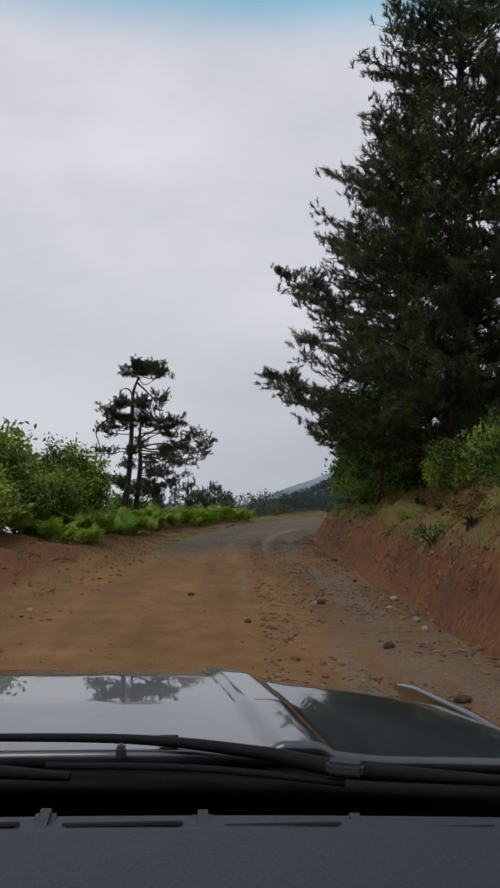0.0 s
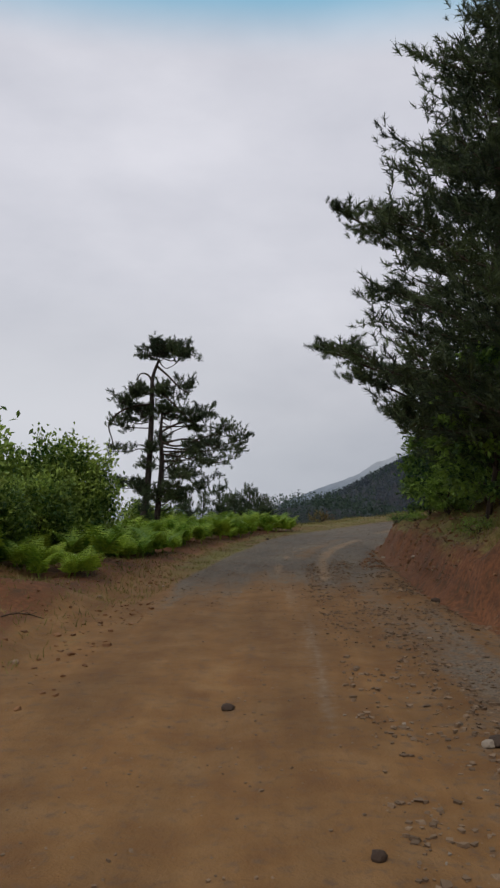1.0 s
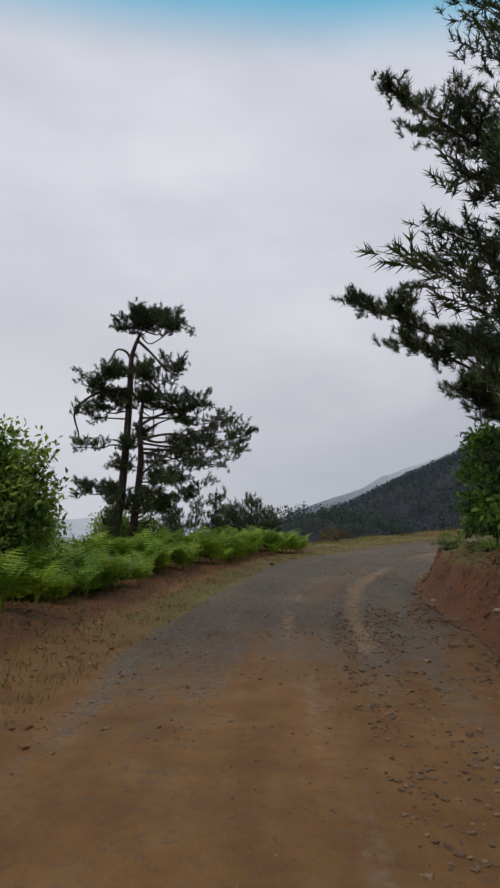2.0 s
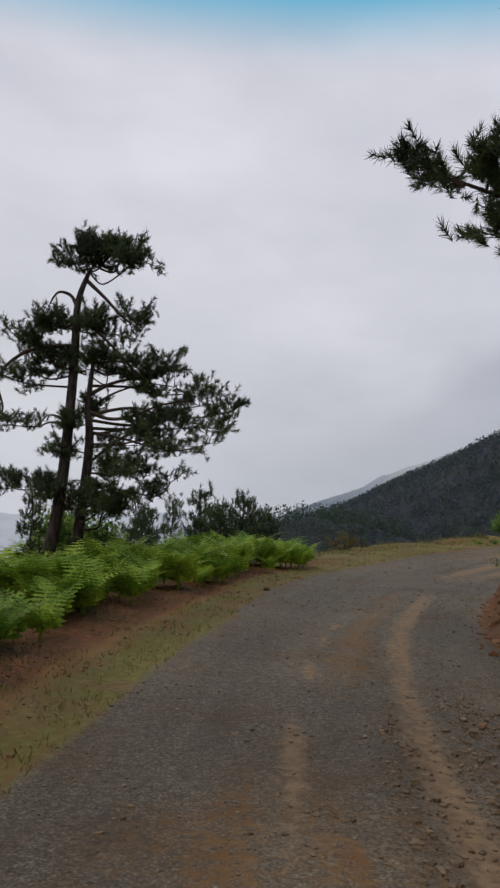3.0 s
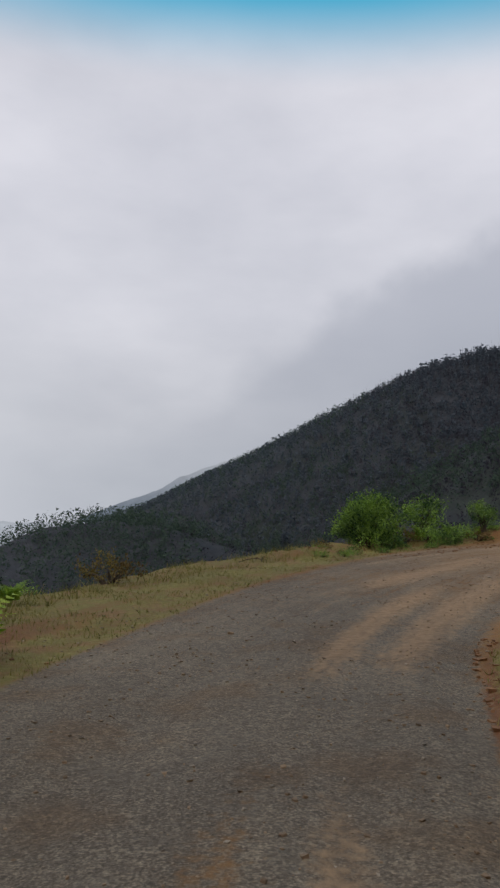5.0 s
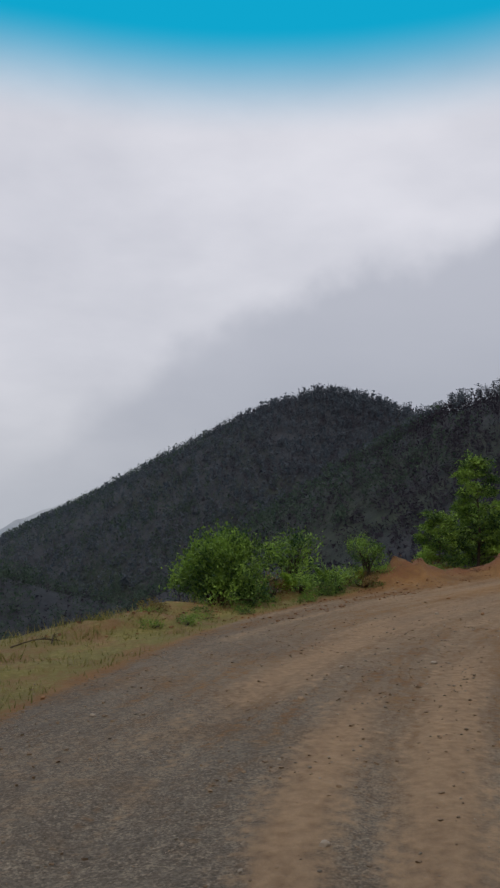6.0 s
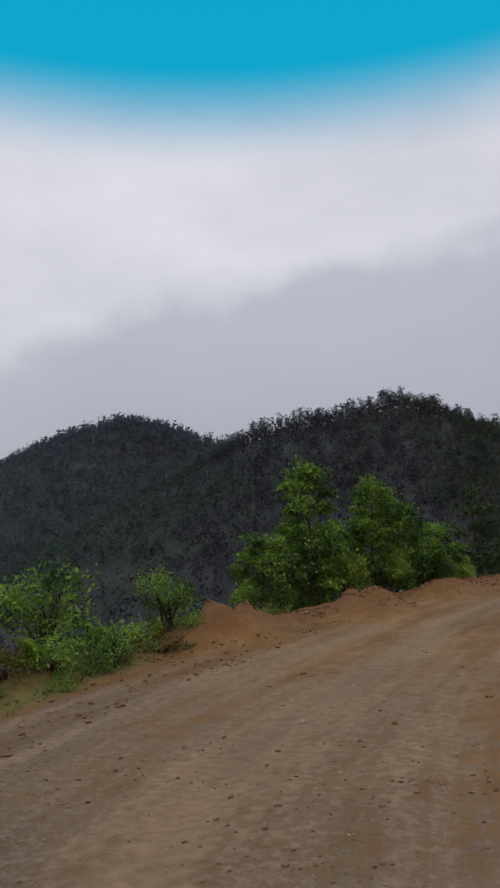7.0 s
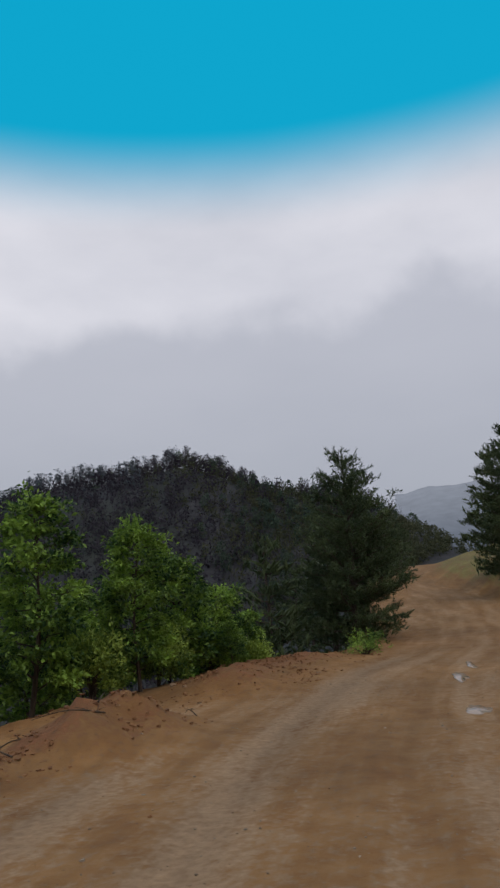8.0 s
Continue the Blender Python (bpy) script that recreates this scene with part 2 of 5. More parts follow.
def mesh_of(name, chunks, mats, smooth=False):
    """One mesh from chunks of (vertices, faces, material slot)."""
    me = bpy.data.meshes.new(name)
    verts, corners, counts, slots, n = [], [], [], [], 0
    for v, f, slot in chunks:
        if len(v) == 0:
            continue
        f = np.asarray(f, np.int32)
        verts.append(np.asarray(v, np.float32))
        corners.append((f + n).ravel())
        counts.append(np.full(len(f), f.shape[1], np.int32))
        slots.append(np.full(len(f), slot, np.int32))
        n += len(v)
    verts, corners, counts, slots = (np.concatenate(k) for k in (verts, corners, counts, slots))
    me.vertices.add(n)
    me.vertices.foreach_set("co", verts.ravel())
    me.loops.add(len(corners))
    me.loops.foreach_set("vertex_index", corners)
    me.polygons.add(len(counts))
    me.polygons.foreach_set("loop_start", (np.cumsum(counts) - counts).astype(np.int32))
    for m in mats:
        me.materials.append(m)
    me.polygons.foreach_set("material_index", slots)
    me.polygons.foreach_set("use_smooth", np.full(len(counts), smooth))
    me.update(calc_edges=True)
    return me


def group_of(name, x, y, z, turn=0.0, size=1.0):
    ob = new(name)
    ob.empty_display_size = 0.2
    ob.matrix_basis = pose(x, y, z, 0, 0, turn) @ Matrix.Scale(size, 4)
    return ob


def piece(name, me, parent, label=""):
    ob = new(name, me)
    ob.parent = parent
    if name in ("branchwork", "woody_base", "crown", "foliage", "long_branch_needles"):
        tagged(ob, kind="stuff")
    if label:
        tagged(ob, label)
    return ob


def unit(v):
    return v / np.maximum(np.linalg.norm(v, axis=-1, keepdims=True), 1e-9)


def tube(points, radii, sides=7):
    """A tapering round limb along the points."""
    p = np.asarray(points, float)
    r = np.asarray(radii, float)
    d = unit(np.gradient(p, axis=0))
    u = unit(np.cross(d, np.where(np.abs(d[:, 2:3]) > 0.9, [[1.0, 0, 0]], [[0, 0, 1.0]])))
    w = np.cross(d, u)
    a = np.linspace(0, 2 * np.pi, sides, endpoint=False)
    v = p[:, None] + r[:, None, None] * (np.cos(a)[None, :, None] * u[:, None] + np.sin(a)[None, :, None] * w[:, None])
    i = np.arange(len(p) - 1)[:, None] * sides
    j = np.arange(sides)[None]
    k = (j + 1) % sides
    f = np.stack([i + j, i + k, i + sides + k, i + sides + j], -1).reshape(-1, 4)
    return v.reshape(-1, 3), f, 0


def tufts(points, ways, length, blades=14, width=0.0082, slot=0, heart=1.0):
    """Foxtail shoots: fine needles leaning forwards along the last stretch of a twig."""
    p, d = np.repeat(np.asarray(points, float), blades, 0), np.repeat(unit(np.asarray(ways, float)), blades, 0)
    n = len(p)
    size = np.repeat(np.broadcast_to(length, (len(points),)), blades)[:, None]
    u = unit(np.cross(d, rng.normal(size=(n, 3))))
    k = rng.uniform(0, 1, (n, 1))
    a = (0.62 + 0.6 * rng.uniform(0, 1, (n, 1))) * (1.0 - 0.5 * k ** 3)
    way = d * np.cos(a) + u * np.sin(a)
    root = p + d * size * (0.56 * k - 0.42)
    tip = root + way * size * rng.uniform(0.28, 0.42, (n, 1))
    side = unit(np.cross(way, rng.normal(size=(n, 3)))) * width * min(1.0, 4.5 / math.sqrt(blades)) * np.sqrt(size / 0.3) * rng.uniform(0.8, 1.4, (n, 1))
    v = np.stack([root - side, root + side, tip], 1).reshape(-1, 3)
    f = np.arange(3 * n).reshape(-1, 3)
    # the twig and dense heart of each shoot
    p, d = np.asarray(points, float), unit(np.asarray(ways, float))
    m = len(p)
    size = np.broadcast_to(length, (m,))[:, None]
    u = unit(np.cross(d, rng.normal(size=(m, 3))))
    w = np.cross(d, u)
    r = size * rng.uniform(0.06, 0.09, (m, 1)) * heart
    c = p - d * size * 0.1
    core = np.stack([p - d * size * 0.5, c + u * r, c + w * r, c - u * r, c - w * r, p + d * size * 0.2], 1)
    g = np.array([(0, 1 + (j + 1) % 4, 1 + j) for j in range(4)] + [(5, 1 + j, 1 + (j + 1) % 4) for j in range(4)])
    return np.concatenate([v, core.reshape(-1, 3)]), np.concatenate([f, (np.arange(m)[:, None, None] * 6 + g[None]).reshape(-1, 3) + len(v)]), slot


def leaves(points, size, outward=None, slot=0, droop=0.2):
    """Small folded leaves."""
    p = np.asarray(points)
    n = len(p)
    way = rng.normal(size=(n, 3)) + (0 if outward is None else 1.2 * np.asarray(outward))
    way[:, 2] -= droop
    way = unit(way)
    flat = unit(np.cross(way, rng.normal(size=(n, 3)) + [0, 0, 1.5]))
    up = np.cross(flat, way)
    s = size * rng.uniform(0.6, 1.25, (n, 1))
    v = np.stack([p, p + way * s * 0.55 + flat * s * 0.26 + up * s * 0.1, p + way * s, p + way * s * 0.55 - flat * s * 0.26 + up * s * 0.1], 1)
    return v.reshape(-1, 3), np.arange(4 * n).reshape(-1, 4), slot


def bend(a, b, sag, n=7):
    """A bowed line from a to b."""
    t = np.linspace(0, 1, n)[:, None]
    p = np.asarray(a) * (1 - t) + np.asarray(b) * t
    p[:, 2] += sag * np.sin(np.pi * t[:, 0])
    return p


def spray(start, way, length, needle, gap=0.2, blades=10, lift=0.9, reach=0.3, heart=1.0):
    """A pine bough: its wood and the tufts on its side twigs."""
    way = unit(np.asarray(way, float))
    side = unit(np.cross(way, [0, 0, 1.0]))
    t = np.linspace(0, 1, 7)[:, None]
    line = np.asarray(start) + way * length * t + np.array([0, 0, 1.0]) * length * 0.16 * t ** 2.2
    line[1:-1] += rng.normal(0, 0.03 * length, (5, 3)) * 0.5
    wood = [tube(line, np.linspace(0.012 * length + 0.008, 0.006, 7), 3)]
    at, ways = [], []
    for s in np.arange(reach, 1.0, gap / max(length, 0.3)):
        k = s * 6
        i = min(int(k), 5)
        p = line[i] + (line[i + 1] - line[i]) * (k - i)
        for sign in (-1, 1):
            if rng.random() < 0.12:
                continue
            twig = unit(way * rng.uniform(0.5, 1.1) + sign * side * rng.uniform(0.5, 1.1) + [0, 0, rng.uniform(-0.25, 0.75)])
            reach_out = length * (0.12 + 0.27 * (1 - s)) * rng.uniform(0.5, 1.1) + 0.18
            m = max(2, int(reach_out / (gap * 0.95)) + 1)
            for q in np.linspace(0.35, 1, m):
                e = p + twig * reach_out * q
                at.append(e + rng.normal(0, 0.05, 3))
                ways.append(twig + [0, 0, lift] + rng.normal(0, 0.55, 3))
            if reach_out > 0.5 or blades > 30:
                wood.append(tube([p, p + twig * reach_out * 0.5, p + twig * reach_out * 0.9], [0.008, 0.006, 0.004], 3))
    at.append(line[-1])
    ways.append(way + [0, 0, 0.3])
    return wood, tufts(at, ways, needle * rng.uniform(0.8, 1.2, len(at)), blades, heart=heart)


# ---- the lie of the land ----
CENTRE = [(0.4, -60, 0.0), (0.4, -15, 0.0), (0.4, 0, 0), (0.3, 15, 0.0), (0.4, 25, -0.05), (1.9, 33, -0.05), (4.9, 40, 0.0),
          (10, 46.3, 0.25), (17, 51.0, 0.5), (27, 55.6, 0.9), (36, 58.0, 1.35), (45, 62.2, 2.1), (55, 67.6, 3.2), (66, 75, 4.6),
          (80, 81.5, 6.0), (100, 88, 8.0), (130, 88, 10.0)]


def spline(points, steps=10):
    """A smooth line through the points."""
    p = np.array([points[0], *points, points[-1]], float)
    u = np.linspace(0, 1, steps, endpoint=False)[:, None]
    out = [0.5 * (2 * b + (c - a) * u + (2 * a - 5 * b + 4 * c - d) * u ** 2 + (3 * b - a - 3 * c + d) * u ** 3)
           for a, b, c, d in zip(p, p[1:], p[2:], p[3:])]
    return np.concatenate([*out, p[-1:]])


LINE = spline(CENTRE)
RUN = np.concatenate([[0], np.cumsum(np.hypot(*np.diff(LINE[:, :2], axis=0).T))]) - 60


def along(x, y):
    """Run along the road's middle (0 where y is 0), offset to its right, and the height there."""
    x, y = np.asarray(x, float), np.asarray(y, float)
    best = np.full(x.shape, 1e9)
    s, off, z = np.zeros(x.shape), np.zeros(x.shape), np.zeros(x.shape)
    for a, b, r in zip(LINE, LINE[1:], RUN):
        d = b[:2] - a[:2]
        n = np.hypot(*d)
        d = d / n
        u = np.clip((x - a[0]) * d[0] + (y - a[1]) * d[1], 0, n)
        qx, qy = x - a[0] - u * d[0], y - a[1] - u * d[1]
        dist = np.hypot(qx, qy)
        near = dist < best
        best = np.where(near, dist, best)
        off = np.where(near, np.where(qx * d[1] - qy * d[0] >= 0, dist, -dist), off)
        s = np.where(near, r + u, s)
        z = np.where(near, a[2] + (b[2] - a[2]) * u / n, z)
    return s, off, z


def place(s, off):
    """The x and y of a point beside the road's middle."""
    i = np.clip(np.searchsorted(RUN, s) - 1, 0, len(RUN) - 2)
    a, b = LINE[i], LINE[i + 1]
    d = (b - a)[:2] / np.hypot(*(b - a)[:2])
    p = a[:2] + d * (s - RUN[i])
    return p[0] + d[1] * off, p[1] - d[0] * off


def grain(x, y, size, seed=0):
    """Smooth value noise, -1 to 1, with features of that size."""
    x, y = np.asarray(x, float) / size + 31.7 * seed, np.asarray(y, float) / size - 17.3 * seed
    i, j = np.floor(x), np.floor(y)
    u, v = x - i, y - j
    u, v = u * u * (3 - 2 * u), v * v * (3 - 2 * v)

    def lattice(a, b):
        h = np.sin(a * 127.1 + b * 311.7 + seed * 74.7) * 43758.5453
        return 2 * (h - np.floor(h)) - 1
    return ((lattice(i, j) * (1 - u) + lattice(i + 1, j) * u) * (1 - v) + (lattice(i, j + 1) * (1 - u) + lattice(i + 1, j + 1) * u) * v)


def step(x, a, b):
    t = np.clip((x - a) / (b - a), 0, 1)
    return t * t * (3 - 2 * t)


def left_edge(s):
    return np.interp(s, [-60, 0, 8, 18, 24, 30, 35, 40, 48, 52, 58, 64, 71, 78, 95, 104, 115, 140], [-3.0, -3.0, -3.1, -2.8, -2.3, -2.45, -3.0, -3.1, -3.8, -4.4, -4.9, -4.5, -3.0, -2.6, -2.4, -1.8, -0.6, 0.4])


def drop_edge(s):
    return np.interp(s, [-60, 0, 10, 16, 22, 38, 43, 50, 54, 58, 66, 71, 75, 95, 140], [-6.2, -6.2, -6.2, -7.2, -7.8, -7.4, -6.2, -6.9, -6.9, -6.7, -5.9, -4.8, -3.4, -3.0, -3.0])


def toe(s):
    return np.interp(s, [-60, 0, 8, 14, 20, 24, 29, 31, 35, 42, 48, 62, 80, 140], [2.3, 2.3, 2.35, 2.2, 1.95, 2.0, 1.5, 1.2, 1.15, 1.3, 1.6, 2.8, 2.6, 2.0])


def bank_height(s):
    return np.interp(s, [-60, 0, 18, 26, 31, 36, 40, 45, 74, 86, 100, 140], [2.4, 2.3, 1.9, 1.2, 0.5, 0.4, 0.25, 0.08, 0.05, 0.9, 1.1, 1.0])


def ridge(x, y, crest, slope):
    """A hill that falls away from its crest line on both sides."""
    top = np.full(x.shape, -1e4)
    for a, b in zip(np.array(crest, float), np.array(crest, float)[1:]):
        d = b[:2] - a[:2]
        u = np.clip(((x - a[0]) * d[0] + (y - a[1]) * d[1]) / (d @ d), 0, 1)
        dist = np.hypot(x - a[0] - u * d[0], y - a[1] - u * d[1])
        top = np.maximum(top, a[2] + (b[2] - a[2]) * u - slope * (np.sqrt(dist ** 2 + 36) - 6))
    return top


HILL_BIG = [(-57, 671, -55.0), (46, 632, -14.0), (82, 608, 10.5), (119, 571, 29.5), (148, 533, 47.5), (169, 505, 61.5), (184, 467, 70.8), (196, 445, 78.0), (211, 421, 83.0), (219, 399, 76.6), (222, 394, 74.1), (238, 353, 60.6), (277, 325, 55.8), (333, 275, 35.4)]
HILL_NEAR = [(123, 224, 20.3), (128, 215, 27.4), (131, 207, 32.0), (133, 199, 34.2), (139, 188, 36.5), (143, 176, 37.2), (145, 167, 37.2), (153, 161, 34.4), (152, 154, 30.6), (150, 140, 27.8), (145, 129, 24.6), (137, 113, 18.0), (130, 104, 13.6), (123, 97, 8.5)]
HILL_FOOT = [(-32, 279, -14.6), (-6, 281, -7.5), (9, 281, -5.1), (21, 275, -6.0), (28, 272, -12.0)]
HILL_FAR = [(-31, 1521, -42.0), (52, 1520, -8.0), (123, 1496, 20.0), (180, 1460, 51.0), (264, 1416, 83.0), (398, 1363, 136.0)]
HILL_HAZE = [(-900, 420, -35), (-500, 700, -24), (-250, 800, -26), (-120, 900, -20), (-20, 960, -22), (60, 980, -24)]
HILL_EAST = [(1173, 635, 198.0), (1196, 586, 204.0), (1241, 473, 208.0), (1307, 170, 220.0)]
MOUNDS = [(8.2, 52.9, 0.22, 0.8), (6.9, 51.2, 0.26, 0.8), (6.1, 50.6, 0.2, 0.7), (15.6, 55.6, 0.62, 0.85), (14.7, 55.5, 0.3, 0.6), (16.7, 56.0, 0.42, 0.75), (17.8, 56.4, 0.25, 0.7), (19.3, 56.4, 0.36, 0.9), (20.2, 56.6, 0.46, 1.0), (21.2, 57.0, 0.26, 0.75),
          (24.9, 58.5, 0.32, 0.9), (26.0, 58.9, 0.32, 1.2), (27.6, 59.5, 0.26, 1.3), (29.4, 60.0, 0.2, 1.3), (31.2, 60.4, 0.15, 1.2), (11.6, 54.6, 0.16, 0.7), (13.2, 55.3, 0.2, 0.7)]


def ground(x, y):
    """Height of the ground."""
    x, y = np.asarray(x, float), np.asarray(y, float)
    s, off, z = along(x, y)
    le, de, to, bh = left_edge(s), drop_edge(s), toe(s), bank_height(s)
    h = z - 0.012 * np.abs(off)
    # ruts and bumps of the carriageway
    lane = step(off, le - 0.3, le + 0.3) * (1 - step(off, to - 0.4, to))
    for c in (-1.45, 0.15, 0.95):
        h = h - 0.035 * lane * np.exp(-((off - c - 0.12 * np.sin(s * 0.13)) / 0.22) ** 2)
    h = h + 0.004 * grain(x, y, 0.9, 1) + 0.003 * grain(x, y, 0.35, 2)
    # outer verge: a low lip of spoil, then the slope into the valley
    past = np.maximum(de - off, 0)
    lip = np.interp(s, [-60, 5, 20, 25, 36, 41, 60, 70], [0.6, 0.6, 0.5, 0.18, 0.14, 0.02, 0.05, 0.1])
    h = h + lip * (0.6 * step(-off, -le + 0.35, -le + 1.7) + 0.4 * step(-off, -le + 0.3, -de)) * (1 + 0.5 * grain(x, y, 1.1, 3))
    h = h + 0.05 * grain(x, y, 0.7, 4) * step(-off, -le, -le + 1)
    # inner side: a shallow ditch and the cut bank
    up = np.maximum(off - to, 0)
    h = h - 0.1 * np.exp(-((off - to + 0.08) / 0.2) ** 2) * np.minimum(bh * 1.5, 1) * (1 + 0.6 * grain(x, y, 0.6, 19))
    rise = bh * (1 - np.exp(-up * (0.75 + 0.9 * step(s, 22, 34)))) + np.minimum(0.22 * np.maximum(up - 1.5, 0), 9) * np.minimum(bh, 1)
    cut = np.interp(s, [-60, 2, 8, 14, 30, 34, 38, 42], [0.0, 0.1, 0.25, 0.42, 0.4, 0.36, 0.22, 0.0]) * (1 + 0.35 * grain(x, y, 2.2, 16))
    rise = np.maximum(rise, 0.9 * rise + cut * step(up + np.minimum(up * 4, 1) * (0.2 * grain(x, y, 0.9, 17) + 0.1 * grain(x, y, 0.3, 18)), 0.04, 0.34) * (1 - 0.6 * step(up, 0.8, 3.0)))
    h = h + rise * (1 + 0.14 * grain(x, y, 0.8, 5) + 0.12 * grain(x, y, 0.3, 6)) + 0.09 * grain(x, y, 0.5, 7) * step(up, 0, 0.6)
    for mx, my, mh, mr in MOUNDS:
        q = np.hypot(x - mx, y - my) / mr
        h = h + mh * np.exp(-q ** 2 * 1.3) * (1 + 0.35 * grain(x, y, 0.4, 8) + 0.2 * grain(x, y, 0.22, 15))
    valley = -170 + 6 * grain(x, y, 60, 9)
    fall = 0.62 * past * step(past, 0, 1.2)
    h = np.maximum(h - fall, np.minimum(h, valley))
    # the hills across the valley
    rough = np.clip((np.hypot(x, y) - 60) / 150, 0, 1)
    for crest, slope in ((HILL_BIG, 0.5), (HILL_NEAR, 0.62), (HILL_FOOT, 0.35)):
        h = np.maximum(h, ridge(x, y, crest, slope) + rough * (3 * grain(x, y, 45, 10) + 1.5 * grain(x, y, 17, 11)) * 0.8)
    return h


def axis(lo, hi, fine, end_lo, end_hi, hills_to, grow=1.1, coarse=9.0):
    """Grid lines: fine beside the road, up to 9 m apart as far as the hills, then ever wider."""
    core = np.arange(lo, hi, fine)
    up, down, s = [hi], [lo], fine
    while up[-1] < end_hi:
        s = min(s * grow, coarse) if up[-1] < hills_to else s * 1.15
        up.append(up[-1] + s)
    s = fine
    while down[-1] > end_lo:
        s *= grow
        down.append(down[-1] - s)
    return np.concatenate([down[::-1][:-1], core, up])


def land():
    gx, gy = axis(-8, 34, 0.22, -2500, 2500, 340), axis(3, 62, 0.25, -2500, 2600, 690)
    X, Y = np.meshgrid(gx, gy)
    x, y = X.ravel(), Y.ravel()
    z = ground(x, y)
    nx, ny = len(gx), len(gy)
    i = np.arange(ny - 1)[:, None] * nx + np.arange(nx - 1)[None]
    f = np.stack([i, i + 1, i + nx + 1, i + nx], -1).reshape(-1, 4)
    me = mesh_of("ground", [(np.stack([x, y, z], 1), f, 0)], [EARTH], True)
    s, off, _ = along(x, y)
    le, de, to = left_edge(s), drop_edge(s), toe(s)
    lane = step(off, le - 0.4, le + 0.1) * (1 - step(off, to - 0.35, to + 0.05))
    s_bed = s + 1.2 * grain(x, y, 1.6, 14) - 2.0 * step(off, 0.0, 1.2) + 1.5 * np.sin(off * 2.1)
    bed = np.interp(s_bed, [0, 14, 19, 25, 36, 44, 54, 66], [0.0, 0.0, 0.35, 1.0, 0.94, 0.72, 0.5, 0.12])
    bed = bed * (1 - 0.2 * step(off, -2.6, -0.6) * step(s, 40, 50))
    bed = bed * (1 - 0.55 * np.exp(-((off + 0.5 + 0.15 * grain(x, y, 1.0, 15)) / 0.34) ** 2) * step(s, 24, 28) * (1 - step(s, 32, 38)))
    stony = (1 - step(s, 15, 26)) * step(off, -0.1, 0.7) * 0.52
    track = np.zeros(x.shape)
    for c, a, b, w in ((0.1, 20, 37, 0.2), (-0.85, 21, 32, 0.07), (-0.55, 10, 22, 0.14), (0.45, 37, 50, 0.3), (-0.35, 36, 47, 0.25), (-1.45, 44, 75, 0.35), (-3.0, 52, 62, 0.25)):
        track = np.maximum(track, np.exp(-((off - c - 0.12 * np.sin(s * 0.13)) / w) ** 2) * step(s, a, a + 3) * (1 - step(s, b - 3, b)))
    heap = np.clip(sum(np.exp(-(np.hypot(x - mx, y - my) / mr) ** 2) for mx, my, mh, mr in MOUNDS), 0, 1)
    masks = {
        "gravel": lane * np.maximum(bed, stony) * (1 - heap),
        "sand": np.clip((1 - heap) * lane * (track * np.interp(s, [20, 34, 40, 52, 60], [0.75, 0.68, 0.55, 0.42, 0.35]) + np.interp(s, [34, 44, 54, 66], [0, 0.34, 0.42, 0.42])) , 0, 1),
        "turf": np.clip(step(-off, -le - 0.15, -le + 0.25) * np.interp(s, [10, 20, 25, 44, 56, 60, 64], [0.12, 0.3, 0.72, 0.66, 0.62, 0.3, 0.12])
                        * (1 - 0.8 * step(-off, -le + 0.7, -le + 1.1) * (1 - step(-off, 4.6, 5.0)) * step(s, 15, 22) * (1 - step(s, 36, 42)))
                        + step(off, to + 0.2, to + 0.55) * np.interp(s, [0, 18, 30, 36, 44, 70, 85, 95], [0.66, 0.72, 0.7, 0.6, 0.8, 0.6, 0.5, 0.4])
                        + step(off, to - 0.25, to + 0.1) * np.interp(s, [34, 40, 60, 64], [0, 0.8, 0.7, 0.3]), 0, 1),
        # on the right bank this also paints in the shade of the pines
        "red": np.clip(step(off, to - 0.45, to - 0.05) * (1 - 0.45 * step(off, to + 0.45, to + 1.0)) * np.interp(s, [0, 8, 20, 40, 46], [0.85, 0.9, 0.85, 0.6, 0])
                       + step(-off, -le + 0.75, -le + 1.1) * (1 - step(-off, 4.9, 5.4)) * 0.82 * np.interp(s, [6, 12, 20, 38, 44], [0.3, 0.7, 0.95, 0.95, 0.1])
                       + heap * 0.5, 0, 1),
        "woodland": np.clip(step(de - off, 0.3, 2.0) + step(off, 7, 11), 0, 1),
    }
    for name, values in masks.items():
        me.attributes.new(name, "FLOAT", "POINT").data.foreach_set("value", values.astype(np.float32))
    run = np.stack([off * 1.7, s * 0.12, z * 1.7], 1)
    me.attributes.new("run", "FLOAT_VECTOR", "POINT").data.foreach_set("vector", run.astype(np.float32).ravel())
    return tagged(new("ground", me), "orange clay and grey gravel track with grassy verges and dark wooded hills", "ground", kind="structure")


land()


def far_hill(name, crest, depth, mat, label):
    """A far hill: its crest, a slope towards the valley and one behind."""
    c = spline(crest, 14)
    n = len(c)
    c[:, 2] += 2.5 * grain(c[:, 0], c[:, 1], 30, 12) + 1.5 * grain(c[:, 0], c[:, 1], 9, 13)
    out = unit(c[:, :2] * 1.0)
    rows = [np.column_stack([c[:, :2] + out * d, c[:, 2] - k]) for d, k in ((-depth, depth * 0.45), (-depth * 0.5, depth * 0.2), (0, 0), (depth * 0.5, depth * 0.2), (depth, depth * 0.45))]
    i = np.arange(4)[:, None] * n + np.arange(n - 1)[None]
    f = np.stack([i, i + 1, i + n + 1, i + n], -1).reshape(-1, 4)
    return tagged(new(name, mesh_of(name, [(np.concatenate(rows), f, 0)], [mat], True)), label, "hill", kind="structure")


